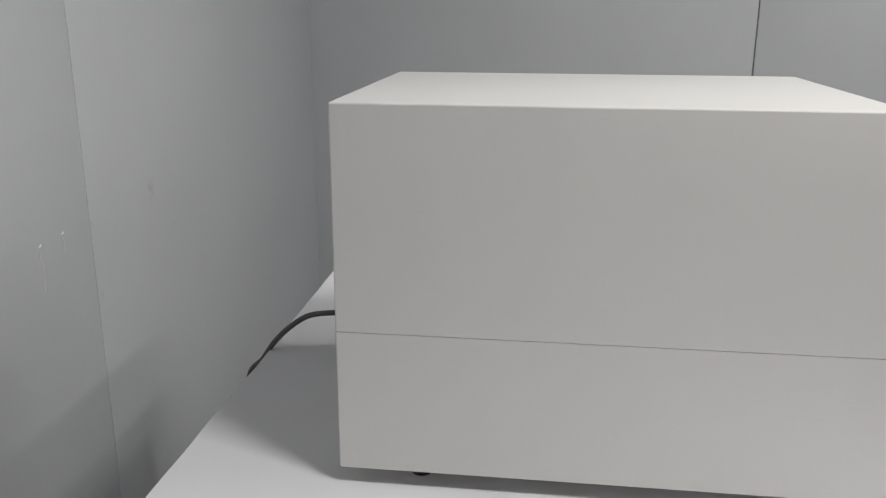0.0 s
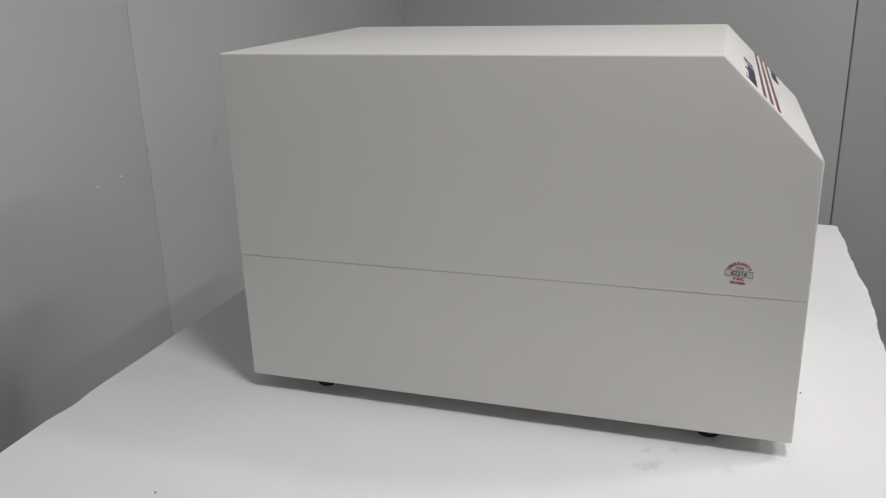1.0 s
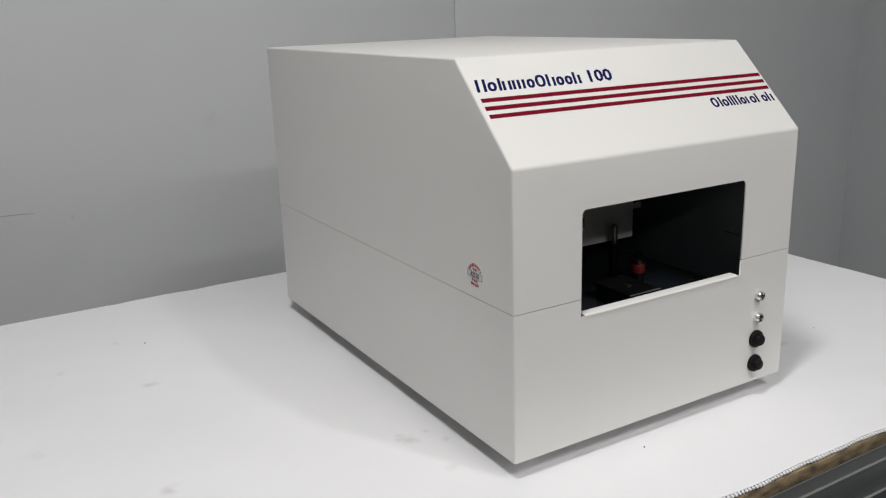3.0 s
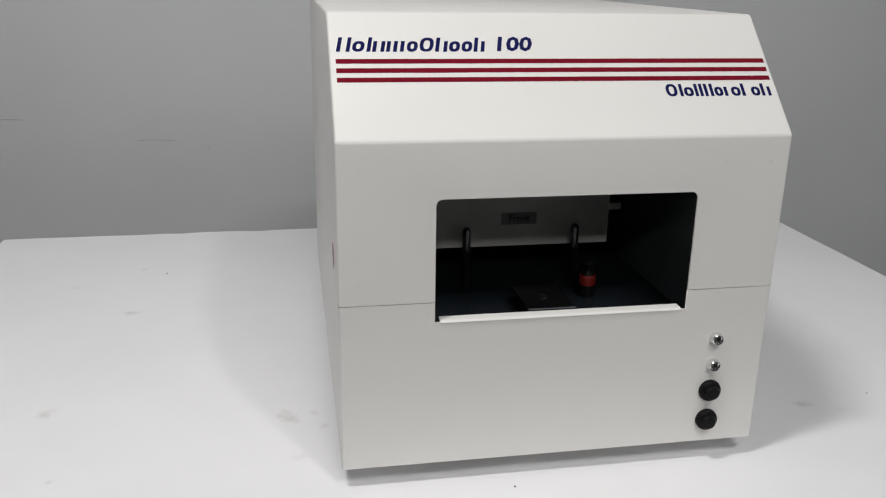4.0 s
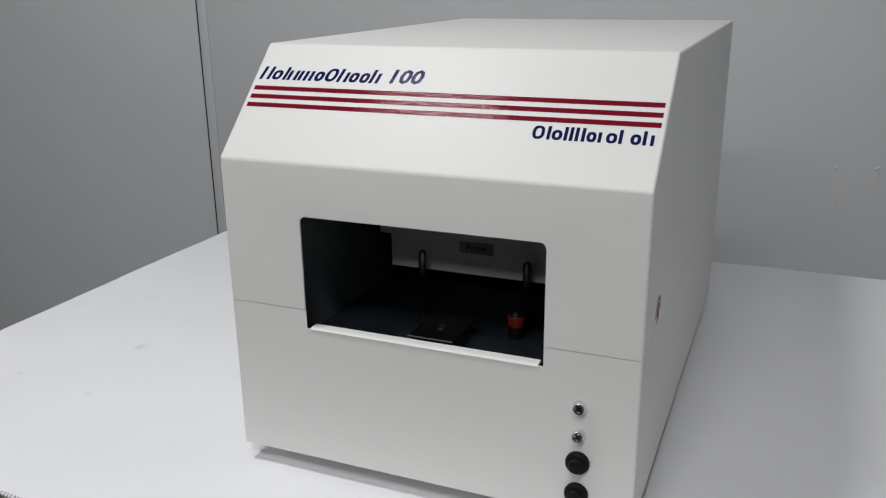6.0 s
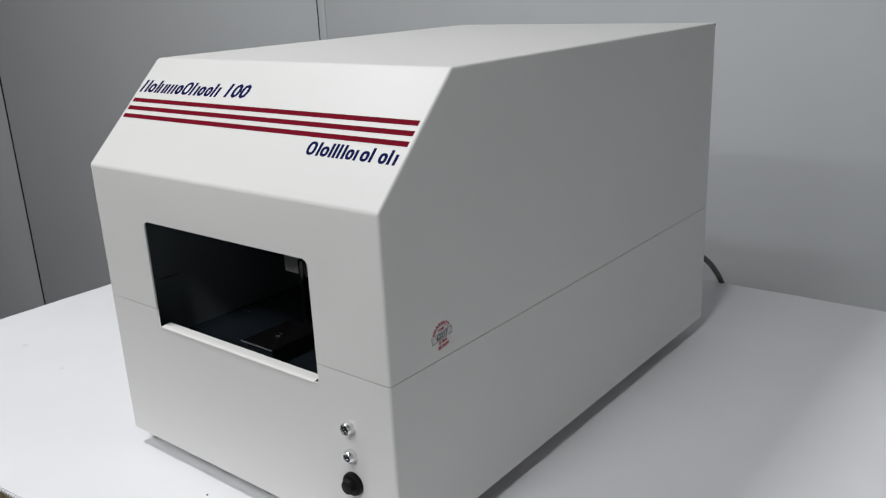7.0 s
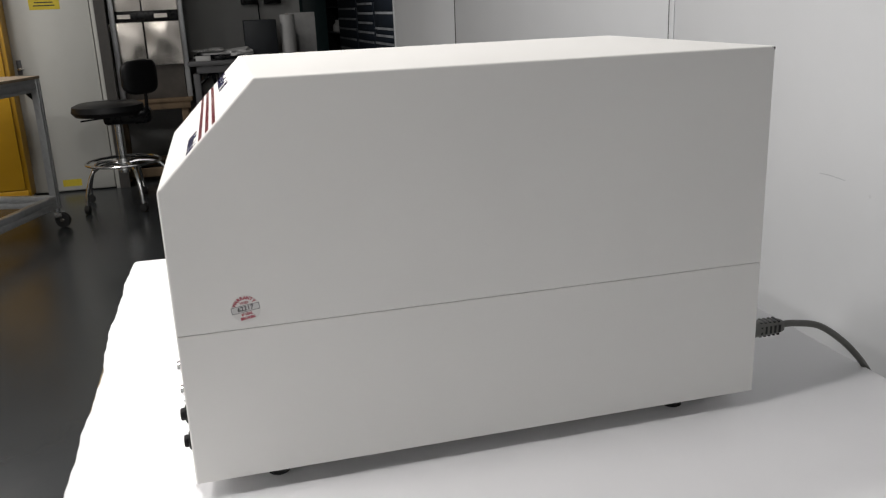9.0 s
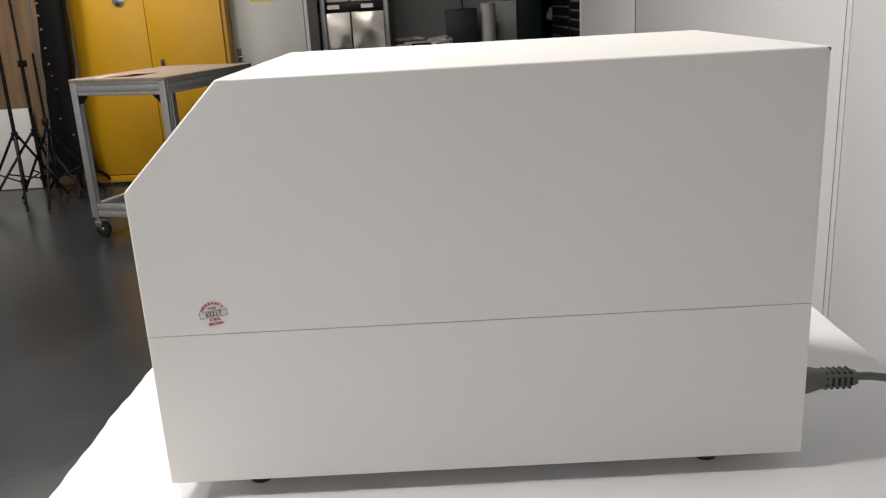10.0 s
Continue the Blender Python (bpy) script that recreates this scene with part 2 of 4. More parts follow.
def part(name, bm, mat, parent=None, label="", smooth=35):
    """Links a bmesh as one mesh object; smooth: the angle up to which edges are shaded round."""
    me = bpy.data.meshes.new(name)
    bmesh.ops.recalc_face_normals(bm, faces=bm.faces[:])
    for e in bm.edges:
        e.smooth = len(e.link_faces) == 2 and e.calc_face_angle(4) < radians(smooth)
    for f in bm.faces:
        f.smooth = smooth > 0
    bm.to_mesh(me)
    bm.free()
    me.materials.append(mat)
    ob = new(name, me)
    if parent:
        ob.parent = parent
    return tagged(ob, label)


def cube(name, mat, b, parent=None, label="", r=0.0):
    return part(name, box(bmesh.new(), *b, r=r), mat, parent, label)


def thing(name, label, category, at=(0, 0, 0), turn=0.0, group="", kind=""):
    ob = new(name)
    ob.matrix_world = pose(*at, 0, 0, turn)
    ob.empty_display_size = 0.05
    return tagged(ob, label, category, group, kind)


def setting(name, mat, b, label, category, r=0.0):
    return tagged(cube(name, mat, b, None, "", r), label, category, kind="structure")


def letters(text, size, bm, m, squeeze=1.0, bold=0.018):
    """Adds flat lettering to bm, centred at the origin of m, in its xy plane."""
    c = bpy.data.curves.new("letters", "FONT")
    c.body, c.size, c.align_x, c.align_y, c.resolution_u, c.extrude, c.offset = text, size, "CENTER", "CENTER", 2, 0.00006, size * bold
    ob = new("letters", c)
    me = bpy.data.meshes.new_from_object(ob.evaluated_get(bpy.context.evaluated_depsgraph_get()))
    bpy.data.objects.remove(ob)
    me.transform(m @ Matrix.Diagonal((squeeze, 1, 1, 1)))
    bm.from_mesh(me)
    bpy.data.meshes.remove(me)
    return bm


# ---- room ----
setting("floor", FLOORMAT, (-20, -6, FLOOR - 0.1, 4, 5, FLOOR), "dark grey glossy epoxy floor of the workshop", "floor")
setting("ceiling", CEILMAT, (-20, -6, CEIL, 4, 5, CEIL + 0.1), "pale grey workshop ceiling", "ceiling")
# Unseen bodies added above the lamps; their type and size are assumed.
for lx, ly, lsx, lsy, watts in LAMPS:
    fx = thing("ceiling_light", "unseen white lamp body added on the ceiling", "lamp", (lx, ly, CEIL), group="ceiling lights")
    bm = box(bmesh.new(), -lsx / 2 - 0.05, -lsy / 2 - 0.03, -0.07, lsx / 2 + 0.05, lsy / 2 + 0.03, 0, r=0.008)
    part("fixture_body", bm, HOUSING, fx)

# The white partition behind the table is put up in two runs that meet at a slight angle.
wall_back = setting("wall_back", FARWALL, (0.0, 0.012, FLOOR, 3.20, 0.10, CEIL), "white-grey panelled partition behind the table", "wall")
wall_back.matrix_world = pose(-0.915, 1.157, 0, 0, 0, 0.89)
for a, b in ((-0.0013, 1.5913), (1.5928, 3.172)):
    cube("panel", WALL, (a, 0, FLOOR + 0.004, b, 0.0115, CEIL - 0.004), wall_back, r=0.0012)
wall_wing = setting("wall_wing", FARWALL, (-2.53, 0.012, FLOOR, -0.004, 0.10, CEIL), "white-grey end run of the partition", "wall")
wall_wing.matrix_world = pose(-0.915, 1.157, 0, 0, 0, 3.94)
for a, b in ((-2.53, -1.596), (-1.584, -0.0049)):
    cube("panel", WALL, (a, 0, FLOOR + 0.004, b, 0.0115, CEIL - 0.004), wall_wing, r=0.0012)
for a, half, deep, mat in ((-1.590, 0.0058, 0.0007, RUBBER), (-0.0031, 0.0017, 0.0008, RUBBER)):
    cube("open_joint", mat, (a - half, deep, FLOOR + 0.004, a + half, 0.0112, CEIL - 0.004), wall_wing, "dark open joint between two panels")
part("end_cap", box(bmesh.new(), -2.542, -0.004, FLOOR + 0.004, -2.5305, 0.104, CEIL - 0.004, r=0.002), WALL, wall_wing)
part("edge_trim", box(bmesh.new(), 0.004, -0.003, FLOOR + 0.01, 0.026, -0.0004, CEIL - 0.01, r=0.001), WALL, wall_back, "narrow trim strip beside the joint")
# chips in the paint
for cx, cz, tall in ((1.428, 0.058, 0.075), (1.497, 0.062, 0.03)):
    bm = bmesh.new()
    v = [bm.verts.new(q) for q in ((cx - 0.003, -0.0006, cz), (cx + 0.004, -0.0035, cz + 0.002), (cx + 0.008, -0.0006, cz + 0.006), (cx + 0.001, -0.0006, cz + 0.005), (cx + 0.002, -0.0006, cz - 0.004))]
    bm.faces.new(v[:4])
    bm.faces.new((v[0], v[4], v[1]))
    part("paint_chip", bm, WALL, wall_back, "chipped flake of wall paint")
    bm = bmesh.new()
    tube(bm, [(cx + 0.001, 0.0003, cz - 0.003), (cx + 0.002, -0.0006, cz - 0.25 * tall), (cx + 0.005, -0.0004, cz - 0.6 * tall), (cx + 0.004, 0.0004, cz - tall)], 0.0016, 6, 5)
    part("paint_run", bm, SEAL, wall_back, "pale run of dried paint")
part("scratch", tube(bmesh.new(), [(0.318, 0.0001, 0.105), (0.345, -0.0002, 0.1055), (0.372, 0.0001, 0.104)], 0.00045, 5, 4), STRIP, wall_back, "thin grey scratch on the paint")
part("scratch", tube(bmesh.new(), [(0.582, 0.0001, 0.060), (0.615, -0.0002, 0.0605), (0.652, 0.0001, 0.058)], 0.00045, 5, 4), STRIP, wall_back, "thin grey scratch on the paint")

wall_right = setting("wall_right", FARWALL, (2.262, -6, FLOOR, 2.36, 1.26, CEIL), "grey panelled side partition", "wall")
for a, b in ((-6, -2.0), (-1.996, -0.2965), (-0.2915, 1.245)):
    cube("panel", WALL, (2.25, a, FLOOR + 0.02, 2.2615, b, CEIL - 0.004), wall_right, r=0.0012)
for y in (-1.998, -0.294):
    cube("panel_seam", LABELGREY, (2.2512, y - 0.0018, FLOOR + 0.02, 2.2612, y + 0.0018, CEIL - 0.004), wall_right, "grey filler between two panels")
setting("wall_door", FARWALL, (-6.30, -6, FLOOR, -6.15, -0.80, CEIL), "pale grey far wall of the workshop", "wall")
setting("wall_bench", FARWALL, (-7.20, -0.80, FLOOR, -7.05, 0.85, CEIL), "pale grey wall behind the work bench", "wall")
setting("wall_front", FARWALL, (-20, -6.1, FLOOR, 4, -6, CEIL), "plain grey workshop wall", "wall")
setting("wall_end", FARWALL, (-20.1, -6, FLOOR, -20, 5, CEIL), "plain grey workshop wall", "wall")
setting("wall_side", FARWALL, (-20, 5, FLOOR, 4, 5.1, CEIL), "plain grey workshop wall", "wall")
setting("wall_east", FARWALL, (4, -6, FLOOR, 4.1, 5, CEIL), "plain grey workshop wall", "wall")

# ---- the table ----
TX0, TX1, TY0, TY1 = -0.466, 0.780, -0.113, 0.727
table = thing("work_table", "aluminium-framed work table with a chipboard top under white board", "table", (0, 0, FLOOR))
UP = TOP + 0.003 - FLOOR
cube("tabletop", BOARD, (TX0 + 0.004, TY0 - 0.0075, UP - 0.0212, TX1 - 0.004, TY1 - 0.002, UP - 0.0075), table, "worn chipboard with a frayed edge", r=0.0015)


def bar(name, a, b, wide, cuts, tall, m, parent):
    """A slotted aluminium bar along x from a to b; cuts: heights of its slots, in shares of its height."""
    bm = box(bmesh.new(), a, -wide / 2 + 0.007, -tall / 2 + 0.002, b, wide / 2 - 0.007, tall / 2 - 0.002)
    edges = [0.0, *cuts, 1.0]
    for k in range(len(edges) - 1):
        lo = -tall / 2 + tall * edges[k] + (0.003 if k else 0)
        hi = -tall / 2 + tall * edges[k + 1] - (0.003 if k < len(edges) - 2 else 0)
        box(bm, a, -wide / 2, lo, b, wide / 2, hi, r=0.0018)
    bmesh.ops.transform(bm, matrix=m, verts=bm.verts[:])
    return part(name, bm, ALU, parent)


zr = UP - 0.0215 - 0.0365


def edge_rail(a, b, m, parent):
    """A flat grey rail with two bright lips along its outer face, which looks to -y."""
    bm = box(bmesh.new(), a, -0.018, -0.0365, b, 0.018, 0.0365, r=0.002)
    bmesh.ops.transform(bm, matrix=m, verts=bm.verts[:])
    rail = part("rail", bm, RAIL, parent, "dull grey aluminium rail")
    for z in (0.0350, 0.0180, -0.0185):
        bm = box(bmesh.new(), a, -0.0204, z - 0.0008, b, -0.017, z + 0.0008, r=0.0005)
        bmesh.ops.transform(bm, matrix=m, verts=bm.verts[:])
        part("lip", bm, LIP, rail, "bright edge of the slot")
    return rail


edge_rail(TX0 + 0.004, TX1 - 0.004, pose(0, TY0 + 0.014, zr), table)
edge_rail(-TX1 + 0.004, -TX0 - 0.004, pose(0, TY1 - 0.022, zr, 0, 0, 180), table)
edge_rail(TY0 + 0.036, TY1 - 0.044, pose(TX1 - 0.024, 0, zr, 0, 0, 90), table)
edge_rail(-TY1 + 0.044, -TY0 - 0.036, pose(TX0 + 0.024, 0, zr, 0, 0, -90), table)
for x in (TX0 + 0.028, TX1 - 0.028):
    for y in (TY0 + 0.025, TY1 - 0.025):
        bar("leg", 0.012, UP - 0.0950, 0.042, (0.5,), 0.042, pose(x, y, 0, 0, -90, 0), table)
        part("foot", rod(bmesh.new(), (x, y, 0), (x, y, 0.0125), 0.03), RUBBER, table)
for y in (TY0 + 0.025, TY1 - 0.025):
    bar("stretcher", TX0 + 0.05, TX1 - 0.05, 0.04, (0.5,), 0.042, pose(0, y, 0.17), table)

# white fluted board that covers the top, with an uneven cut edge
board = thing("white_board", "smudged white fluted plastic board with a wavy edge, covering the table", "board", (0, 0, 0))


def wave(u, k):
    return 0.0032 * math.sin(9 * u + k) + 0.0018 * math.sin(23 * u + 2 * k) + 0.0008 * math.sin(61 * u + k)


def rim():
    """The board's outline, anticlockwise."""
    pts = []
    n = 150
    for k in range(n):
        u = TX0 + (TX1 - TX0) * k / n
        pts.append((u, TY0 - 0.006 + wave(u, 0.4)))
    for k in range(90):
        u = TY0 + (TY1 - TY0) * k / 90
        pts.append((TX1 + 0.3 * wave(u, 1.7), u))
    for k in range(n):
        u = TX1 - (TX1 - TX0) * k / n
        bite = 0.004 * math.exp(-((u + 0.09) / 0.022) ** 2) + 0.003 * math.exp(-((u + 0.205) / 0.012) ** 2)
        pts.append((u, TY1 + 0.003 + 0.35 * wave(u, 2.2) - bite))
    for k in range(90):
        u = TY1 - (TY1 - TY0) * k / 90
        pts.append((TX0 + 0.3 * wave(u, 0.9), u))
    return pts


outline = rim()
bm = bmesh.new()
hi = [bm.verts.new((x, y, TOP)) for x, y in outline]
lo = [bm.verts.new((x, y, TOP - 0.0006)) for x, y in outline]
bm.faces.new(hi)
bm.faces.new(lo[::-1])
for k in range(len(hi)):
    bm.faces.new((hi[k - 1], lo[k - 1], lo[k], hi[k]))
part("top_skin", bm, SHEET, board, smooth=0)
bm = bmesh.new()
hi = [bm.verts.new((x, y, TOP - 0.0036)) for x, y in outline]
lo = [bm.verts.new((x, y, TOP - 0.0042)) for x, y in outline]
bm.faces.new(hi)
bm.faces.new(lo[::-1])
for k in range(len(hi)):
    bm.faces.new((hi[k - 1], lo[k - 1], lo[k], hi[k]))
part("bottom_skin", bm, SHEET, board, smooth=0)
bm = bmesh.new()
for k in range(300):
    u = TX0 + 0.002 + (TX1 - TX0 - 0.004) * k / 299
    y = TY0 - 0.0055 + wave(u, 0.4)
    bmesh.ops.create_icosphere(bm, subdivisions=1, radius=1, matrix=Matrix.LocRotScale((u, y - 0.0006 + 0.0004 * math.sin(37 * k), TOP - 0.0023), None, (0.0017, 0.0030, 0.0022)))
tagged(part("edge_ribbing", bm, SHEET, board, "beaded white ribs along the cut edge", smooth=60), kind="stuff")
# loose threads and crumbs on the cut edge
bm = bmesh.new()
rnd = random.Random(4)
for k in range(60):
    u = rnd.uniform(TX0 + 0.02, TX1 - 0.02)
    y = TY0 - 0.004 + wave(u, 0.4)
    tube(bm, [(u, y, TOP - 0.003), (u + rnd.uniform(-0.003, 0.003), y - 0.002, TOP - 0.006), (u + rnd.uniform(-0.004, 0.004), y - 0.0015, TOP - rnd.uniform(0.008, 0.014))], 0.0003, seg=4, steps=2)
tagged(part("frayed_threads", bm, SHEET, board), kind="stuff")
bm = bmesh.new()
for k in range(400):
    u = rnd.choice((rnd.gauss(0.33, 0.03), rnd.gauss(0.20, 0.05), rnd.gauss(0.10, 0.04), rnd.uniform(TX0 + 0.02, TX1 - 0.02)))
    y = TY0 - 0.0088
    z = TOP - 0.0046 - rnd.uniform(0.0, 0.003)
    tube(bm, [(u, y + 0.002, z), (u + rnd.uniform(-0.002, 0.002), y - 0.0012, z - 0.001), (u + rnd.uniform(-0.004, 0.004), y - 0.0008, z - rnd.uniform(0.002, 0.007))], rnd.uniform(0.0004, 0.0011), seg=4, steps=2)
tagged(part("splinters", bm, FRAMEMAT, table, "dark splinters along the chipboard edge"), kind="stuff")
for x, y, s in ((-0.204, 0.54, 0.0011), (0.137, -0.018, 0.0010), (0.527, 0.086, 0.0007)):
    bm = bmesh.new()
    bmesh.ops.create_icosphere(bm, subdivisions=1, radius=s, matrix=pose(x, y, TOP + 0.6 * s))
    tagged(part("crumb", bm, STRIP), "tiny dark crumb on the white board", "crumb")

# ---- the instrument ----
W, D, H, C, S, CY, B = 0.35, 0.5563, 0.3583, 0.2735, 0.1497, 0.0838, 0.011
WX0, WX1, WZ0, WZ1 = 0.0728, 0.2772, 0.1333, 0.2303
inst = thing("lab_instrument", "white powder-coated benchtop lab instrument with a dark front window", "instrument", (0, 0, 0))


def corner(cx, cz, r, a0, a1, n=5):
    return [(cx + r * math.cos(radians(a0 + (a1 - a0) * k / n)), cz + r * math.sin(radians(a0 + (a1 - a0) * k / n))) for k in range(n + 1)]


def shell(name, front, profile, cap, label):
    """A bent sheet-metal cover: front face with its notch, the outline seen from the side, and the top faces."""
    bm = bmesh.new()
    vert = {}

    def v(x, y, z):
        key = (round(x, 5), round(y, 5), round(z, 5))
        if key not in vert:
            vert[key] = bm.verts.new((x, y, z))
        return vert[key]

    bm.faces.new([v(x, 0, z) for x, z in front])
    for x in (0, W):
        bm.faces.new([v(x, y, z) for y, z in profile])
    for (ya, za), (yb, zb) in cap:
        bm.faces.new((v(0, ya, za), v(W, ya, za), v(W, yb, zb), v(0, yb, zb)))
    bmesh.ops.recalc_face_normals(bm, faces=bm.faces[:])
    es = [e for e in bm.edges if len(e.link_faces) == 2]
    bmesh.ops.bevel(bm, geom=es, offset=0.0022, segments=4, affect="EDGES", profile=0.5)
    ob = part(name, bm, HOUSING, inst, label, smooth=30)
    mod = ob.modifiers.new("sheet", "SOLIDIFY")
    mod.thickness, mod.offset = 0.0015, -1
    return ob


g = 0.0003
r = 0.005
front = [(0, S + g), (WX0, S + g), *corner(WX0 + r, WZ1 - r, r, 180, 90), *corner(WX1 - r, WZ1 - r, r, 90, 0), (WX1, S + g), (W, S + g), (W, C), (0, C)]
shell("upper_housing", front, [(0, S + g), (0, C), (CY, H), (D, H), (D, S + g)],
      [((0, C), (CY, H)), ((CY, H), (D, H)), ((D, H), (D, S + g))], "upper cover with a sloping front")
front = [(0, B), (W, B), (W, S - g), (WX1, S - g), (WX1, WZ0), (WX0, WZ0), (WX0, S - g), (0, S - g)]
shell("lower_housing", front, [(0, B), (0, S - g), (D, S - g), (D, B)], [((D, S - g), (D, B))], "lower cover")
cube("base_plate", HOUSING, (0.003, 0.003, B + 0.001, W - 0.003, D - 0.003, B + 0.004), inst)
# dark chassis behind the seam
for b in ((0.0022, 0.02, S - 0.006, 0.004, D - 0.004, S + 0.006), (W - 0.004, 0.02, S - 0.006, W - 0.0022, D - 0.004, S + 0.006),
          (0.004, 0.0022, S - 0.006, WX0 - 0.006, 0.004, S + 0.006), (WX1 + 0.006, 0.0022, S - 0.006, W - 0.004, 0.004, S + 0.006)):
    cube("chassis_flange", LINER, b, inst)
# rounded white sill at the window's lower edge
bm = bmesh.new()
sill = [(0.009, 0.1328), (0.0, 0.1328), *[(0.0035 - 0.0042 * math.cos(radians(a)), 0.1330 + 0.0017 * math.sin(radians(a))) for a in (0, 20, 40, 60, 80, 90)], (0.009, 0.1347)]
ends = [[bm.verts.new((x, y, z)) for y, z in sill] for x in (WX0 + 0.0042, WX1 - 0.0042)]
bm.faces.new(ends[0])
bm.faces.new(ends[1][::-1])
for k in range(len(sill)):
    bm.faces.new((ends[0][k - 1], ends[1][k - 1], ends[1][k], ends[0][k]))
part("window_sill", bm, HOUSING, inst, "rolled white edge below the window", smooth=40)
# chamber behind the window
cz0 = 0.112
chamber = part("chamber", box(bmesh.new(), 0.052, 0.0024, cz0 - 0.003, 0.298, 0.26, cz0), CHAMBER, inst, "black inside of the instrument")
SIDE = CHAMBERSIDE
for b in ((0.049, 0.0024, cz0 - 0.003, 0.052, 0.26, 0.27), (0.298, 0.0024, cz0 - 0.003, 0.301, 0.26, 0.27), (0.049, 0.26, cz0 - 0.003, 0.301, 0.263, 0.27), (0.049, 0.0024, 0.268, 0.301, 0.26, 0.271)):
    cube("chamber_wall", SIDE, b, chamber)
for x in (0.0521, 0.2973):
    cube("wall_slot", STEEL, (x, 0.018, 0.167, x + 0.0006, 0.040, 0.1678), chamber)
back_plate = cube("sensor_plate", PLATE, (0.0865, 0.137, 0.1474, 0.2605, 0.146, 0.262), inst, "milled metal plate across the chamber", r=0.0008)
for x in (0.0750, 0.2610):
    cube("plate_bracket", PLATE, (x, 0.137, 0.179, x + 0.011, 0.140, 0.185), back_plate, r=0.0004)
lab = cube("plate_label", LABELGREY, (0.1568, 0.1364, 0.1683, 0.1902, 0.1367, 0.1795), back_plate, "small grey label that reads Front")
part("label_text", letters("Front", 0.0085, bmesh.new(), pose(0.1735, 0.1362, 0.1738, 90, 0, 0), 1.05), INK, lab, smooth=0)
for x in (0.123, 0.225):
    bm = lathe(bmesh.new(), [(0.0039, 0), (0.0039, 0.0175), (0.0034, 0.0202), (0.0018, 0.0222)], pose(x, 0.128, 0.147))
    pin = part("guide_pin", bm, PIN, inst, "round dark steel guide pin")
    # Lower length of the pin in near-black: the chamber's shade as colour.
    part("shaded_pin_foot", rod(bmesh.new(), (x, 0.128, cz0), (x, 0.128, 0.147), 0.0040), TRAY, pin)
tray = cube("tray_plate", TRAY, (0.154, 0.026, 0.1276, 0.194, 0.081, 0.1296), inst, "dark grey carrier plate with a bright front edge", r=0.0004)
cube("tray_edge", STRIP, (0.154, 0.0250, 0.1290, 0.194, 0.0258, 0.1298), tray)
part("tray_knob", lathe(bmesh.new(), [(0.004, 0), (0.004, 0.0012), (0.0028, 0.002)], pose(0.174, 0.05, 0.1296)), STEEL, tray)
cube("tray_block", CHAMBER, (0.158, 0.029, cz0, 0.190, 0.078, 0.1276), tray)
bm = lathe(bmesh.new(), [(0.0062, 0), (0.0068, 0.001), (0.0068, 0.022), (0.0045, 0.025), (0.0045, 0.031)], pose(0.227, 0.092, cz0), 20)
knob = part("limit_sensor", bm, TRAY, inst, "small black barrel with a red band")
part("red_band", lathe(bmesh.new(), [(0.0071, 0.0115), (0.0074, 0.012), (0.0074, 0.0205), (0.0071, 0.021)], pose(0.227, 0.092, cz0), 20), RED, knob)
# chrome sockets and black buttons
for z in (0.1062, 0.0828):
    m = pose(0.3065, 0, z, 90, 0, 0)
    soc = part("chrome_socket", lathe(bmesh.new(), [(0.0052, -0.001), (0.0054, 0.001), (0.0050, 0.0045), (0.0041, 0.0058), (0.0034, 0.0058), (0.0030, 0.0042), (0.0012, 0.0040)], m), CHROME, inst, "chrome indicator socket")
    bm = bmesh.new()
    for a in (38, 128):
        q = box(bmesh.new(), -0.0027, -0.00045, 0.0037, 0.0027, 0.00045, 0.0046)
        bmesh.ops.transform(q, matrix=m @ pose(0, 0, 0, 0, 0, a), verts=q.verts[:])
        join(bm, q)
    part("socket_core", bm, DARK, soc)
for z in (0.0590, 0.0318):
    m = pose(0.3064, 0, z, 90, 0, 0)
    push = part("push_button", lathe(bmesh.new(), [(0.0092, -0.001), (0.0095, 0.0014), (0.0090, 0.0034), (0.0074, 0.0046), (0.0060, 0.0048)], m, 28), BUTTON, inst, "round black push button")
    part("button_cap", lathe(bmesh.new(), [(0.0058, 0.004), (0.0058, 0.0076), (0.0052, 0.0086), (0.0036, 0.0090)], m, 28), BUTTON, push)
# spot-weld dimples on the front
for x, z in ((0.0170, 0.2528), (0.0540, 0.2525), (0.297, 0.2525), (0.334, 0.2528), (0.0155, 0.167), (0.298, 0.167), (0.333, 0.167)):
    bm = lathe(bmesh.new(), [(0.0025, -0.0004), (0.0024, 0.00004), (0.0018, 0.00009), (0.0012, 0.00002)], pose(x, 0, z, 90, 0, 0), 14)
    part("weld_mark", bm, HOUSING, inst)
for x in (0.031, W - 0.031):
    for y in (0.073, 0.481):
        bm = lathe(bmesh.new(), [(0.009, TOP), (0.0105, TOP + 0.001), (0.0095, B + 0.0012)], pose(x, y, 0), 20)
        part("foot", bm, RUBBER, inst, "black rubber foot")

# open corner of the folded cover
cube("corner_gap", LINER, (W - 0.0023, D - 0.0036, H - 0.0036, W - 0.0001, D - 0.0003, H - 0.0009), inst, r=0.0003)

# printing on the sloping front
SLOPE = Matrix.Translation((0, 0, C)) @ Matrix.Rotation(math.atan2(H - C, CY), 4, "X")
for u in (0.0734, 0.0648, 0.0562):
    bm = box(bmesh.new(), 0.0049, u - 0.0042, 0.00002, W - 0.0037, u, 0.00022)
    bmesh.ops.transform(bm, matrix=SLOPE, verts=bm.verts[:])
    part("red_stripe", bm, MAROON, inst, smooth=0)


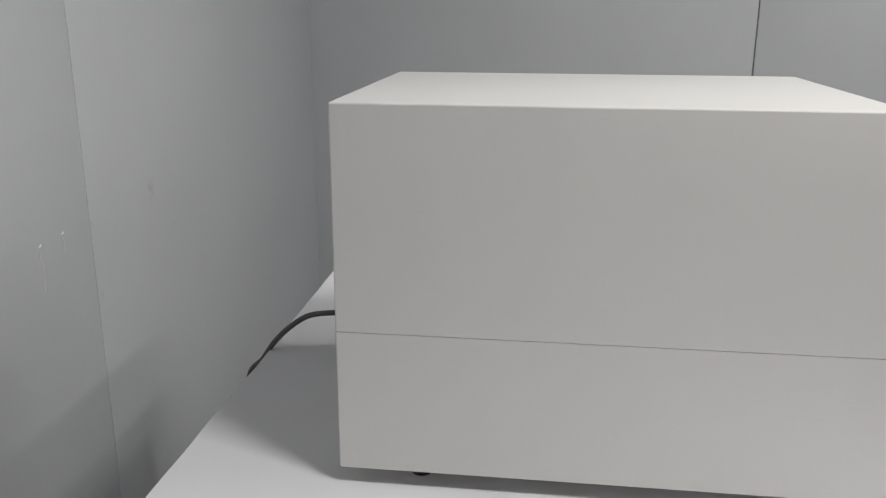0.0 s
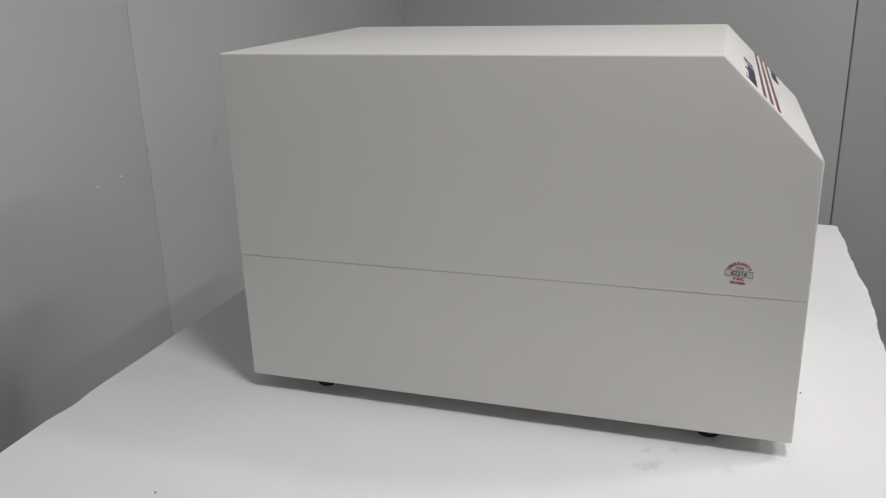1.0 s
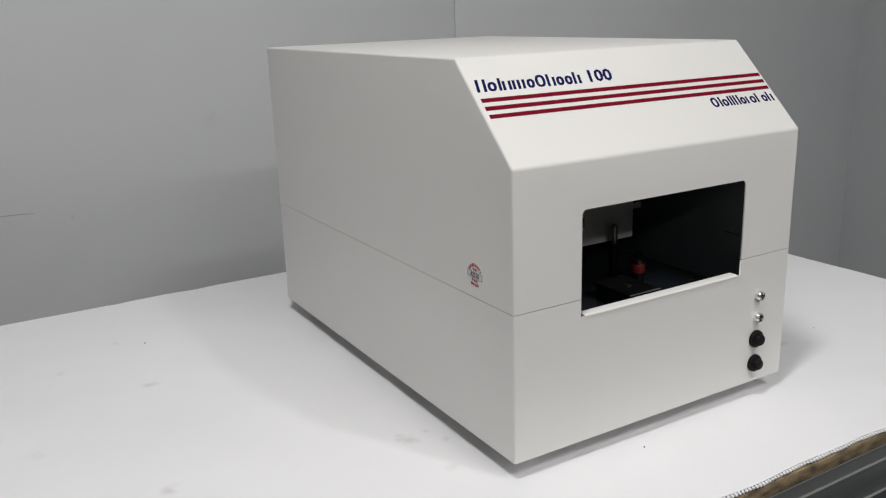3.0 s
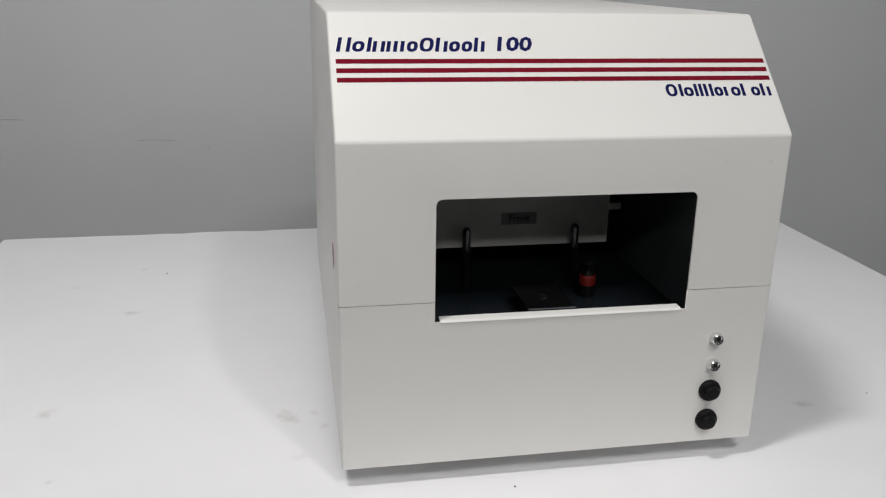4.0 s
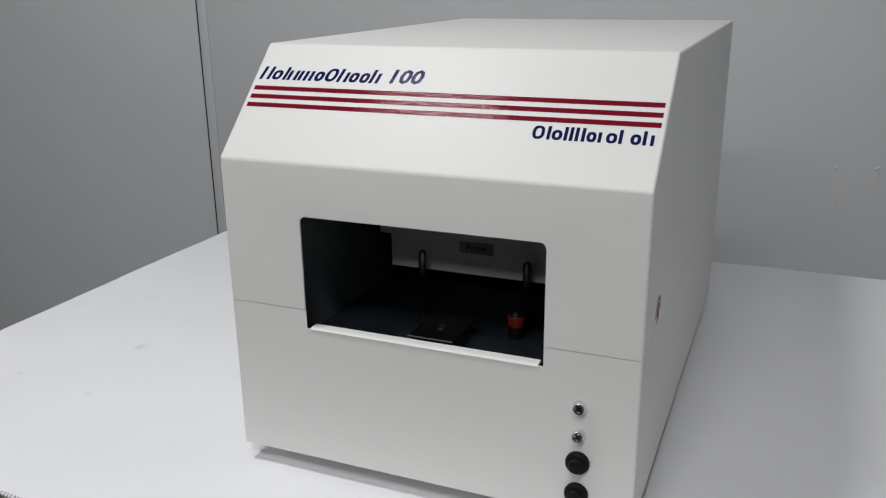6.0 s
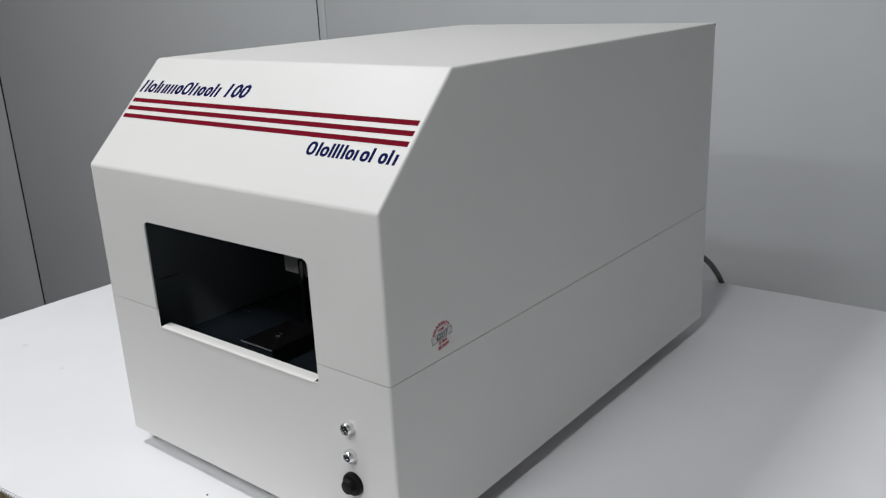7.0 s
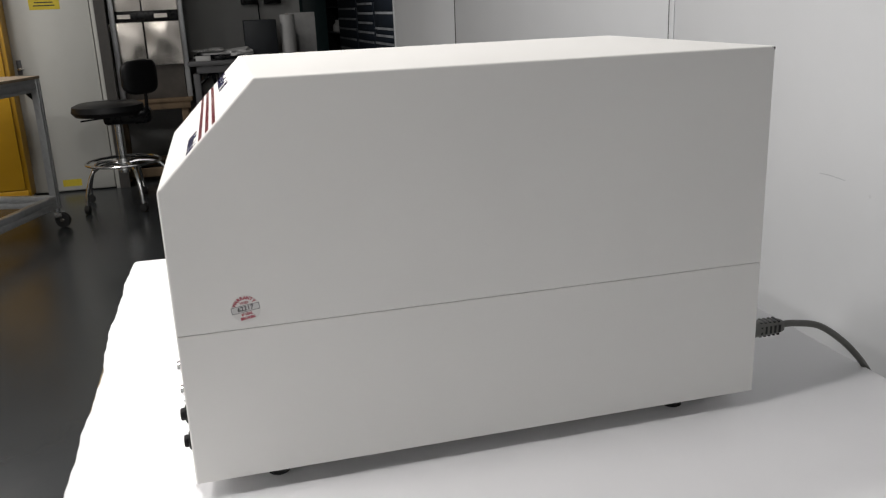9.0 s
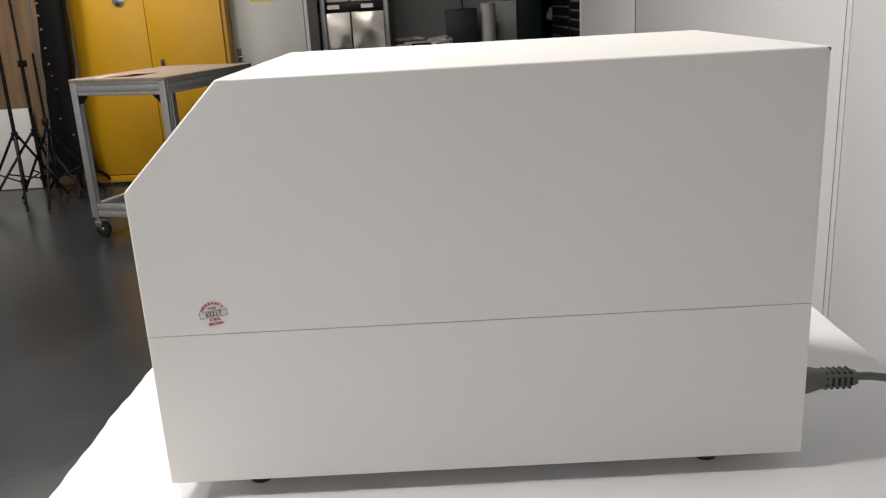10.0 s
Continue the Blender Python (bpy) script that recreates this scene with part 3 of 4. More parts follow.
def ring(w, h, thick, n=20):
    """The outline of a rounded ring with a hole, as inner and outer loops."""
    loops = []
    for off in (0.0, thick):
        loops.append([(w / 2 + (w / 2 - off) * math.copysign(abs(math.cos(q)) ** 0.82, math.cos(q)), h / 2 + (h / 2 - off * 0.86) * math.copysign(abs(math.sin(q)) ** 0.82, math.sin(q)))
                      for q in [2 * math.pi * k / n for k in range(n)]])
    return loops


def printed(x0, x1, u0, cap, pattern, lean, label):
    """Plain bars and rings in place of a brand's lettering: per sign its width and its strokes (kind, height)."""
    unit = (x1 - x0) / sum(w for w, _ in pattern)
    x = x0
    for w, strokes in pattern:
        free = w * unit * 0.87
        thick = cap * 0.215
        bm = bmesh.new()
        for kind, share in strokes:
            high = cap * share
            if kind == "o":
                outer, inner = ring(free, high, thick)
                rings = [[bm.verts.new((x + px, py, z)) for px, py in loop] for loop, z in ((outer, 0.00003), (outer, 0.00022), (inner, 0.00022), (inner, 0.00003))]
                for lo, hi in zip(rings, rings[1:]):
                    for k in range(len(lo)):
                        bm.faces.new((lo[k - 1], lo[k], hi[k], hi[k - 1]))
            else:
                a = x + {"l": 0.0, "m": (free - thick) / 2, "r": free - thick}[kind]
                box(bm, a, 0.0, 0.00003, a + thick, high, 0.00022)
        for v in bm.verts:
            v.co = SLOPE @ Vector((v.co.x + lean * v.co.y, u0 + v.co.y, v.co.z))
        if strokes:
            part("printed_mark", bm, NAVY, inst, label, smooth=0)
        else:
            bm.free()
        x += w * unit


LOW = 0.74
round_low, round_tall, post = [("o", LOW)], [("o", 1.0)], [("m", 1.0)]
long_name = [(67, [("l", 1.0), ("r", 1.0)]), (61, round_low), (28, post), (61, [("l", LOW), ("r", LOW)]), (89, [("l", LOW), ("m", LOW), ("r", LOW)]), (56, round_low), (72, round_tall),
             (61, [("l", 1.0), ("r", LOW)]), (56, round_low), (56, round_low), (56, [("l", 1.0), ("r", LOW)]), (200, [])]
short_name = [(72, round_tall), (28, post), (61, round_low), (83, [("l", 1.0), ("m", 1.0), ("r", 1.0)]), (28, post), (56, round_low), (39, [("l", LOW)]), (61, round_low), (55, [("l", 1.0)]), (58, round_low), (61, [("l", 1.0), ("r", LOW)])]
printed(0.0055, 0.1535, 0.0803, 0.0135, long_name, 0.2, "navy shape in place of the printed name")
number = letters("100", 0.0188, bmesh.new(), SLOPE @ pose(0.1412, 0.0803 + 0.00675, 0.00008) @ Matrix(((1, 0.2, 0, 0), (0, 1, 0, 0), (0, 0, 1, 0), (0, 0, 0, 1))), 1.1, 0.03)
part("printed_number", number, NAVY, inst, "navy number 100", smooth=0)
printed(0.2562, 0.3445, 0.0368, 0.0117, short_name, 0.0, "navy shape in place of the printed name")


def seal(m, number, tilt):
    """A round warranty seal, in the xy plane of m."""
    m = m @ pose(0, 0, 0, 0, 0, tilt) @ Matrix.Diagonal((1.14, 1.14, 1, 1))
    film = part("warranty_seal", lathe(bmesh.new(), [(0.0106, 0.0), (0.0105, 0.00008)], m, 32), SEAL, inst, "clear round warranty seal with red print")
    bm = bmesh.new()
    for k, ch in enumerate("WARRANTY"):
        a = radians(146 - 112 * k / 7)
        letters(ch, 0.0034, bm, m @ pose(0.0086 * math.cos(a), 0.0086 * math.sin(a), 0.00018, 0, 0, math.degrees(a) - 90), 0.95, 0.045)
    letters("VOID", 0.0026, bm, m @ pose(0, 0.0048, 0.00018), 1.0, 0.04)
    letters("IF SEAL", 0.0027, bm, m @ pose(0.0004, -0.0040, 0.00018), 1.0, 0.04)
    letters("BROKEN", 0.0029, bm, m @ pose(0.0002, -0.0072, 0.00018), 0.95, 0.045)
    part("red_print", bm, SEALRED, film, smooth=0)
    field = part("number_field", box(bmesh.new(), -0.0104, -0.0022, 0.0, 0.0104, 0.0030, 0.00012), PAPER, film)
    field.matrix_local = m
    bm = letters(number, 0.0048, bmesh.new(), m @ pose(0, 0.0004, 0.00024))
    for b in ((-0.0104, 0.0027, 0.0104, 0.0030), (-0.0104, -0.0022, 0.0104, -0.0019), (-0.0104, -0.0022, -0.0101, 0.0030), (0.0101, -0.0022, 0.0104, 0.0030)):
        q = bmesh.new()
        box(q, b[0], b[1], 0.0001, b[2], b[3], 0.0002)
        bmesh.ops.transform(q, matrix=m, verts=q.verts[:])
        join(bm, q)
    part("number", bm, INK, film, smooth=0)


seal(pose(W + 0.00005, 0.0585, 0.1675, 90, 0, 90), "62217", 8)
seal(pose(-0.00005, 0.0585, 0.1705, 90, 0, -90), "62216", -4)

# mains inlet, plug and cord
cube("mains_inlet", DARK, (0.275, D - 0.001, 0.033, 0.319, D + 0.003, 0.075), inst, r=0.001)
plug = thing("power_cord", "grey mains cord with a ribbed moulded plug, over the table's edge", "cord", (0, 0, 0))
bm = bmesh.new()
rings = []
for y, hw, hz in ((D + 0.001, 0.0135, 0.0120), (D + 0.016, 0.0135, 0.0118), (D + 0.024, 0.0120, 0.0105), (D + 0.034, 0.0088, 0.0085), (D + 0.062, 0.0078, 0.0076), (D + 0.0685, 0.0062, 0.0060)):
    ring = []
    for k in range(20):
        a = 2 * math.pi * k / 20
        ca, sa = math.cos(a), math.sin(a)
        p = 0.55
        ring.append(bm.verts.new((0.297 + hw * math.copysign(abs(ca) ** p, ca), y, 0.054 + hz * math.copysign(abs(sa) ** p, sa))))
    rings.append(ring)
for a, b in zip(rings, rings[1:]):
    for k in range(20):
        bm.faces.new((a[k], a[(k + 1) % 20], b[(k + 1) % 20], b[k]))
bm.faces.new(rings[0][::-1])
bm.faces.new(rings[-1])
part("moulded_plug", bm, CORD, plug, smooth=50)
bm = bmesh.new()
for k in range(5):
    y = D + 0.038 + 0.0055 * k
    for b in ((0.2905, y, 0.0455, 0.3035, y + 0.0024, 0.0485), (0.2905, y, 0.0588, 0.3035, y + 0.0024, 0.0622), (0.2885, y, 0.0495, 0.2896, y + 0.0024, 0.058), (0.3044, y, 0.0495, 0.3055, y + 0.0024, 0.058)):
        box(bm, *b)
part("strain_relief_slots", bm, DARK, plug, smooth=0)
cord = [(0.297, D + 0.066, 0.0545), (0.298, D + 0.085, 0.0540), (0.300, D + 0.115, 0.0475), (0.304, D + 0.143, 0.028), (0.308, D + 0.166, 0.004), (0.311, D + 0.184, -0.022),
        (0.312, D + 0.205, -0.05), (0.309, D + 0.212, -0.14), (0.305, D + 0.215, -0.45), (0.31, D + 0.23, -0.80), (0.34, D + 0.28, FLOOR + 0.006), (0.55, D + 0.40, FLOOR + 0.006), (0.95, D + 0.45, FLOOR + 0.006)]
part("cord", tube(bmesh.new(), cord, 0.0037, 12), CORD, plug)

# ---- manila tag with a twisted wire ----
tag = thing("manila_tag", "manila card tag with brown eyelet, handwritten number and twisted wire", "tag", (0, 0, 0))
along = Vector((0.990, -0.022, 0.139)).normalized()
side = Vector((-0.088, 0.671, 0.736))
side = (side - along * side.dot(along)).normalized()
facing = along.cross(side)
TAG = Matrix.Translation((0.5885, -0.036, 0.0105)) @ Matrix((along, side, facing)).transposed().to_4x4()
bm = bmesh.new()
card = [(0.006, -0.0205), (0.084, -0.0215), (0.085, 0.0195), (-0.003, 0.0205), (-0.010, 0.0120), (-0.008, -0.0110)]
face = bm.faces.new([bm.verts.new((x, y, 0.0)) for x, y in card])
for f in bmesh.ops.extrude_face_region(bm, geom=[face])["geom"]:
    if isinstance(f, bmesh.types.BMVert):
        f.co.z -= 0.0004
bmesh.ops.transform(bm, matrix=TAG, verts=bm.verts[:])
part("card", bm, MANILA, tag, smooth=0)
part("eyelet", lathe(bmesh.new(), [(0.0065, -0.0008), (0.0065, 0.0006), (0.0022, 0.0009)], TAG @ pose(0.0035, 0.0, 0), 18), BROWN, tag, "brown fibre eyelet")
part("handwriting", letters("26430", 0.0190, bmesh.new(), TAG @ pose(0.0430, 0.0030, 0.0003, 0, 0, -2) @ Matrix.Shear("XY", 4, (0.22, 0)), 1.0, 0.012), INK, tag, smooth=0)
bm = bmesh.new()
e0 = TAG @ Vector((0.0035, 0, 0.001))
e1 = Vector((0.541, -0.026, TOP + 0.0012))
for ph in (0, math.pi):
    pts = []
    for k in range(25):
        s = k / 24
        q = e0.lerp(e1, s) + Vector((0, 0, 0.006 * math.sin(math.pi * s)))
        pts.append(q + 0.0008 * Vector((0.3, math.cos(10 * s * math.pi + ph), math.sin(10 * s * math.pi + ph))))
    tube(bm, pts, 0.0006, 6, 2)
part("twisted_wire", bm, WIRE, tag, "twisted tin wire")

# ---- far side of the room ----
# yellow safety cabinet
cab = thing("safety_cabinet", "yellow steel safety cabinet with two closed doors", "cabinet", (-5.93, -2.04, FLOOR))
cube("body", YELLOW, (-0.2, -0.615, 0.02, -0.004, 0.615, 1.65), cab, r=0.006)
cube("plinth", FRAMEMAT, (-0.2, -0.61, 0.0, -0.01, 0.61, 0.0195), cab)
for a, b, h in ((-0.585, -0.012, -0.2), (-0.008, 0.585, 0.08)):
    dr = cube("door", YELLOW, (-0.003, a, 0.085, 0.022, b, 1.60), cab, r=0.004)
    if h > 0:
        part("door_handle", box(bmesh.new(), 0.0225, h - 0.012, 0.93, 0.05, h + 0.012, 1.0, r=0.006), FRAMEMAT, dr)
    else:
        bm = lathe(bmesh.new(), [(0.055, 0), (0.05, 0.012), (0.02, 0.02)], pose(0.0222, h, 1.47, 0, 90, 0), 24)
        part("round_vent", bm, CHROME, dr, "round chrome vent cap")
cube("bottom_trim", YELLOW, (-0.003, -0.6, 0.022, 0.018, 0.6, 0.078), cab, r=0.003)

# door with its frame
door = thing("door_1", "pale grey painted door with yellow labels, closed", "door", (-6.15, -1.15, FLOOR), kind="structure")
cube("leaf", DOORMAT, (0.001, -0.295, 0.012, 0.045, 0.317, 2.03), door, r=0.003)
for b in ((0.001, -0.36, 0.0, 0.06, -0.305, 2.10), (0.001, 0.326, 0.0, 0.06, 0.355, 2.10), (0.001, -0.305, 2.04, 0.06, 0.326, 2.10)):
    cube("jamb", DOORMAT, b, door, r=0.004)
for b in ((0.0005, -0.3045, 0.0, 0.02, -0.2955, 2.04), (0.0005, 0.3175, 0.0, 0.02, 0.3255, 2.04)):
    cube("jamb_gap", FRAMEMAT, b, door)
cube("edge_strip", FRAMEMAT, (0.001, 0.3555, 0, 0.07, 0.432, 2.10), door)
cube("edge_strip", FRAMEMAT, (0.001, -0.41, 0, 0.07, -0.3605, 2.10), door)
hd = part("door_handle", box(bmesh.new(), 0.0455, -0.255, 0.93, 0.053, -0.220, 1.04, r=0.003), BENCHMAT, door, "dull grey handle plate")
part("lever", box(bmesh.new(), 0.070, -0.247, 0.965, 0.084, -0.200, 0.983, r=0.005), STEEL, hd)
part("spindle", rod(bmesh.new(), (0.0525, -0.238, 0.974), (0.0705, -0.238, 0.974), 0.008), STEEL, hd)
lb = cube("yellow_label", YLABEL, (0.0455, -0.10, 1.40, 0.0465, 0.115, 1.50), door, "yellow warning label")
for k in range(3):
    cube("print_bar", INK, (0.0466, -0.07 + 0.01 * k, 1.425 + 0.023 * k, 0.0470, 0.08 - 0.01 * k, 1.433 + 0.023 * k), lb)
lb = cube("yellow_label", YLABEL, (0.0455, -0.07, 0.045, 0.0465, 0.07, 0.10), door, "yellow warning label")

# aluminium cart on casters

cart = thing("cart", "aluminium cart with a scuffed chipboard top on black casters", "cart", (-4.55, -1.521, FLOOR), turn=-19.3)
cx, cy, ch = 0.478, 0.342, 0.973
cube("tabletop", BOARDTOP, (-cx - 0.004, -cy - 0.004, ch, cx + 0.004, cy + 0.004, ch + 0.018), cart, "scuffed chipboard top", r=0.002)
for y in (-cy + 0.02, cy - 0.02):
    bar("rail", -cx + 0.045, cx - 0.045, 0.04, (0.25, 0.75), 0.08, pose(0, y, ch - 0.0405), cart)
    bar("low_rail", -cx + 0.045, cx - 0.045, 0.04, (0.5,), 0.08, pose(0, y, 0.175), cart)
for x in (-cx + 0.02, cx - 0.02):
    bar("rail", -cy + 0.045, cy - 0.045, 0.04, (0.25, 0.75), 0.08, pose(x, 0, ch - 0.0405, 0, 0, 90), cart)
    bar("low_rail", -cy + 0.045, cy - 0.045, 0.04, (0.5,), 0.08, pose(x, 0, 0.175, 0, 0, 90), cart)
    for y in (-cy + 0.02, cy - 0.02):
        bar("leg", 0.13, ch - 0.001, 0.045, (0.5,), 0.045, pose(x, y, 0, 0, -90, 0), cart)
        cs = part("caster", rod(bmesh.new(), (x, y, 0.10), (x, y, 0.131), 0.018), CHROME, cart, "chrome caster with a black wheel")
        part("wheel", lathe(bmesh.new(), [(0.030, -0.016), (0.049, -0.014), (0.0505, 0), (0.049, 0.014), (0.030, 0.016)], pose(x, y + 0.032, 0.0505, 0, 90, 0), 24), RUBBER, cs)
        part("hub", lathe(bmesh.new(), [(0.016, 0.0165), (0.014, 0.019), (0.006, 0.020)], pose(x, y + 0.032, 0.0505, 0, 90, 0), 16), STEEL, cs)
        part("fork", box(bmesh.new(), x - 0.024, y - 0.012, 0.062, x - 0.021, y + 0.040, 0.105, r=0.001), CHROME, cs)
        part("fork", box(bmesh.new(), x + 0.021, y - 0.012, 0.062, x + 0.024, y + 0.040, 0.105, r=0.001), CHROME, cs)
    for y, s in ((-cy + 0.045, 1), (cy - 0.045, -1)):
        bm = bmesh.new()
        v = [bm.verts.new(q) for q in ((x - 0.018, y, ch - 0.082), (x - 0.018, y + 0.05 * s, ch - 0.082), (x - 0.018, y, ch - 0.132), (x + 0.018, y, ch - 0.082), (x + 0.018, y + 0.05 * s, ch - 0.082), (x + 0.018, y, ch - 0.132))]
        for q in ((0, 1, 2), (3, 5, 4), (0, 3, 4, 1), (1, 4, 5, 2), (2, 5, 3, 0)):
            bm.faces.new([v[k] for k in q])
        part("corner_bracket", bm, DARK, cart, smooth=0)
paper = thing("pink_paper", "pink sheets of paper lying on the cart", "paper", (-4.335, -1.75, FLOOR + ch + 0.018), turn=-8)
for k, (dx, dy, a, curl) in enumerate(((0, 0, 0, 0.0), (0.02, 0.05, 14, 0.006), (-0.02, 0.09, -9, 0.009))):
    q = bmesh.new()
    bmesh.ops.create_grid(q, x_segments=6, y_segments=6, size=1)
    for v in q.verts:
        lift = max(0.0, 0.6 * v.co.x + 0.5 * v.co.y)
        v.co = (0.12 * v.co.x, 0.10 * v.co.y, 0.0009 + curl * lift * lift)
    for v in [v for v in bmesh.ops.extrude_face_region(q, geom=q.faces[:])["geom"] if isinstance(v, bmesh.types.BMVert)]:
        v.co.z -= 0.0009
    bmesh.ops.transform(q, matrix=pose(dx, dy, 0.0015 * k, 0, 0, a), verts=q.verts[:])
    part("sheet", q, PINK if k else PAPER, paper, smooth=30)

# stool
stool = thing("lab_stool", "black vinyl lab stool with a chrome foot ring and backrest", "stool", (-5.42, -0.667, FLOOR), turn=0)
bm = lathe(bmesh.new(), [(0.12, 0.65), (0.225, 0.66), (0.248, 0.69), (0.24, 0.728), (0.20, 0.745)], Matrix(), 32)
bmesh.ops.transform(bm, matrix=pose(0, -0.055, 0), verts=bm.verts[:])
part("seat", bm, VINYL, stool, "round padded seat")
bm = bmesh.new()
bmesh.ops.create_uvsphere(bm, u_segments=28, v_segments=16, radius=1)
for v in bm.verts:
    x, y, z = (math.copysign(abs(c) ** 0.55, c) for c in v.co)
    v.co = (0.165 * x, 0.185 + 0.036 * y + 0.03 * (1 - x * x), 0.92 + 0.118 * z)
bk = part("backrest", bm, VINYL, stool, "padded backrest", smooth=80)
bk.matrix_local = pose(0, 0.047, 0, 0, 0, -38)
bm = tube(bmesh.new(), [(0, -0.03, 0.655), (0.10, 0.167, 0.65), (0.135, 0.217, 0.70), (0.14, 0.225, 0.88)], 0.012)
part("back_arm", bm, DARK, stool)
part("mechanism", box(bmesh.new(), -0.08, -0.09, 0.590, 0.09, 0.235, 0.700, r=0.03, seg=3), DARK, stool, "black cover of the tilting mechanism")
part("column", rod(bmesh.new(), (0, 0, 0.24), (0, 0, 0.60), 0.029), CHROME, stool)
part("lever", rod(bmesh.new(), (0, -0.05, 0.64), (0.06, -0.24, 0.63), 0.006), DARK, stool)
bm = bmesh.new()
bmesh.ops.create_cone(bm, cap_ends=True, segments=20, radius1=0.05, radius2=0.04, depth=0.08, matrix=pose(0, 0, 0.30))
part("hub", bm, CHROME, stool)
ringp = [(0.258 * math.cos(2 * math.pi * k / 24), 0.258 * math.sin(2 * math.pi * k / 24), 0.320) for k in range(25)]
part("foot_ring", tube(bmesh.new(), ringp, 0.011, 8, 2), CHROME, stool, "chrome foot ring")
for k in range(5):
    a = 2 * math.pi * (k + 0.3) / 5
    ca, sa = math.cos(a), math.sin(a)
    lg = part("leg", tube(bmesh.new(), [(0.04 * ca, 0.04 * sa, 0.31), (0.13 * ca, 0.13 * sa, 0.318), (0.250 * ca, 0.250 * sa, 0.285), (0.315 * ca, 0.315 * sa, 0.16), (0.335 * ca, 0.335 * sa, 0.06)], 0.0125, 8, 5), CHROME, stool)
    part("wheel", lathe(bmesh.new(), [(0.012, -0.018), (0.028, -0.016), (0.030, 0), (0.028, 0.016), (0.012, 0.018)], pose(0.337 * ca, 0.337 * sa, 0.030, 90, 0, math.degrees(a) + 40), 16), RUBBER, lg)

# stainless cabinet on a lumber stand
stand = thing("lumber_stand", "low stand of raw lumber under the steel cabinet", "stand", (-6.55, -0.50, FLOOR))
for x in (-0.26, 0.26):
    for y in (-0.27, 0.27):
        cube("leg", WOOD, (x - 0.02, y - 0.028, 0.0, x + 0.02, y + 0.028, 0.64), stand, r=0.003)
for y in (-0.315, 0.225):
    cube("bottom_board", WOOD, (-0.239, y, 0.0, 0.239, y + 0.09, 0.038), stand, r=0.003)
for x in (-0.30, 0.281):
    cube("apron", WOOD, (x, -0.32, 0.585, x + 0.019, 0.32, 0.64), stand, r=0.003)
    cube("bottom_rail", WOOD, (x, -0.32, 0.04, x + 0.019, 0.32, 0.115), stand, r=0.003)
cube("shelf", WOOD, (-0.31, -0.34, 0.6405, 0.31, 0.34, 0.67), stand, r=0.003)
fr = thing("steel_cabinet", "stainless steel cabinet with four bowed doors and a black band", "cabinet", (-6.55, -0.467, FLOOR + 0.67))
cube("body", STEEL, (-0.30, -0.275, 0.262, 0.262, 0.275, 1.30), fr, r=0.005)
cube("door_gap", DARK, (0.2625, -0.008, 0.268, 0.274, 0.008, 1.29), fr)
cube("lower_panel", UMBER, (-0.29, -0.265, 0.0, 0.245, 0.265, 0.2615), fr)
for a, b in ((-0.272, -0.007), (0.007, 0.272)):
    for z0, z1 in ((0.272, 0.604), (0.696, 1.28)):
        bm = bmesh.new()
        bmesh.ops.create_grid(bm, x_segments=16, y_segments=20, size=1)
        for v in bm.verts:
            u, w = v.co.x, v.co.y
            swell = 0.012 * (1 - abs(u) ** 2.2) * (1 - 0.8 * w * w) + 0.004 * math.cos(2.6 * u) * math.sin(2.2 * w + a * 9) + 0.0012 * math.sin(5 * w + 2 * u)
            v.co = (0.286 + swell, (a + b) / 2 + u * (b - a) / 2, (z0 + z1) / 2 + w * (z1 - z0) / 2)
        skin = bmesh.ops.extrude_face_region(bm, geom=bm.faces[:])["geom"]
        for v in skin:
            if isinstance(v, bmesh.types.BMVert):
                v.co.x = 0.2745
        part("door", bm, STEEL, fr, "slightly bowed stainless door", smooth=50)
    cube("name_plate", STEEL, (0.2805, (a + b) / 2 - 0.05, 0.636, 0.2825, (a + b) / 2 + 0.05, 0.668), fr)
cube("black_band", DARK, (0.2745, -0.272, 0.608, 0.28, 0.272, 0.692), fr, r=0.002)
for y, x in ((-0.223, 0.31), (0.292, 0.20)):
    cube("post", ALU, (x, y - 0.02, 0.0, x + 0.04, y + 0.02, 1.30), fr, r=0.003)

# work bench
bench = thing("work_bench", "dark grey steel work bench with a lower back panel", "bench", (-6.20, 0.30, FLOOR))
cube("worktop", BENCHMAT, (-0.72, -0.46, 0.915, 0.02, 0.53, 0.95), bench, r=0.003)
cube("apron", BENCHMAT, (-0.03, -0.40, 0.855, 0.0, 0.47, 0.9145), bench, r=0.002)
for x in (-0.66, -0.035):
    for y in (-0.405, 0.475):
        lg = cube("leg", BENCHMAT, (x - 0.03, y - 0.025, 0.0, x + 0.03, y + 0.025, 0.854 if x > -0.3 else 0.914), bench, r=0.003)
for z in (0.28, 0.411, 0.564, 0.70):
    part("leg_hole", lathe(bmesh.new(), [(0.013, -0.003), (0.013, 0.0012)], pose(-0.005, 0.462, z, 0, 90, 0), 14), DARK, bench, "dark round hole")
cube("back_panel", FARWALL, (-0.695, -0.40, 0.22, -0.683, 0.50, 0.86), bench)
cube("stretcher", BENCHMAT, (-0.685, -0.375, 0.14, -0.65, 0.445, 0.21), bench, r=0.002)
bz = FLOOR + 0.95
tagged(cube("white_box", PAPER, (-6.33, -0.10, bz, -6.24, 0.02, bz + 0.04), None, "", 0.004), "small white carton on the bench", "carton")
eq = thing("dark_equipment_case", "dark grey equipment case standing on the bench", "case", (-6.66, 0.455, bz))
cube("body", CASE, (-0.14, -0.135, 0.0, 0.14, 0.135, 0.30), eq, r=0.006)
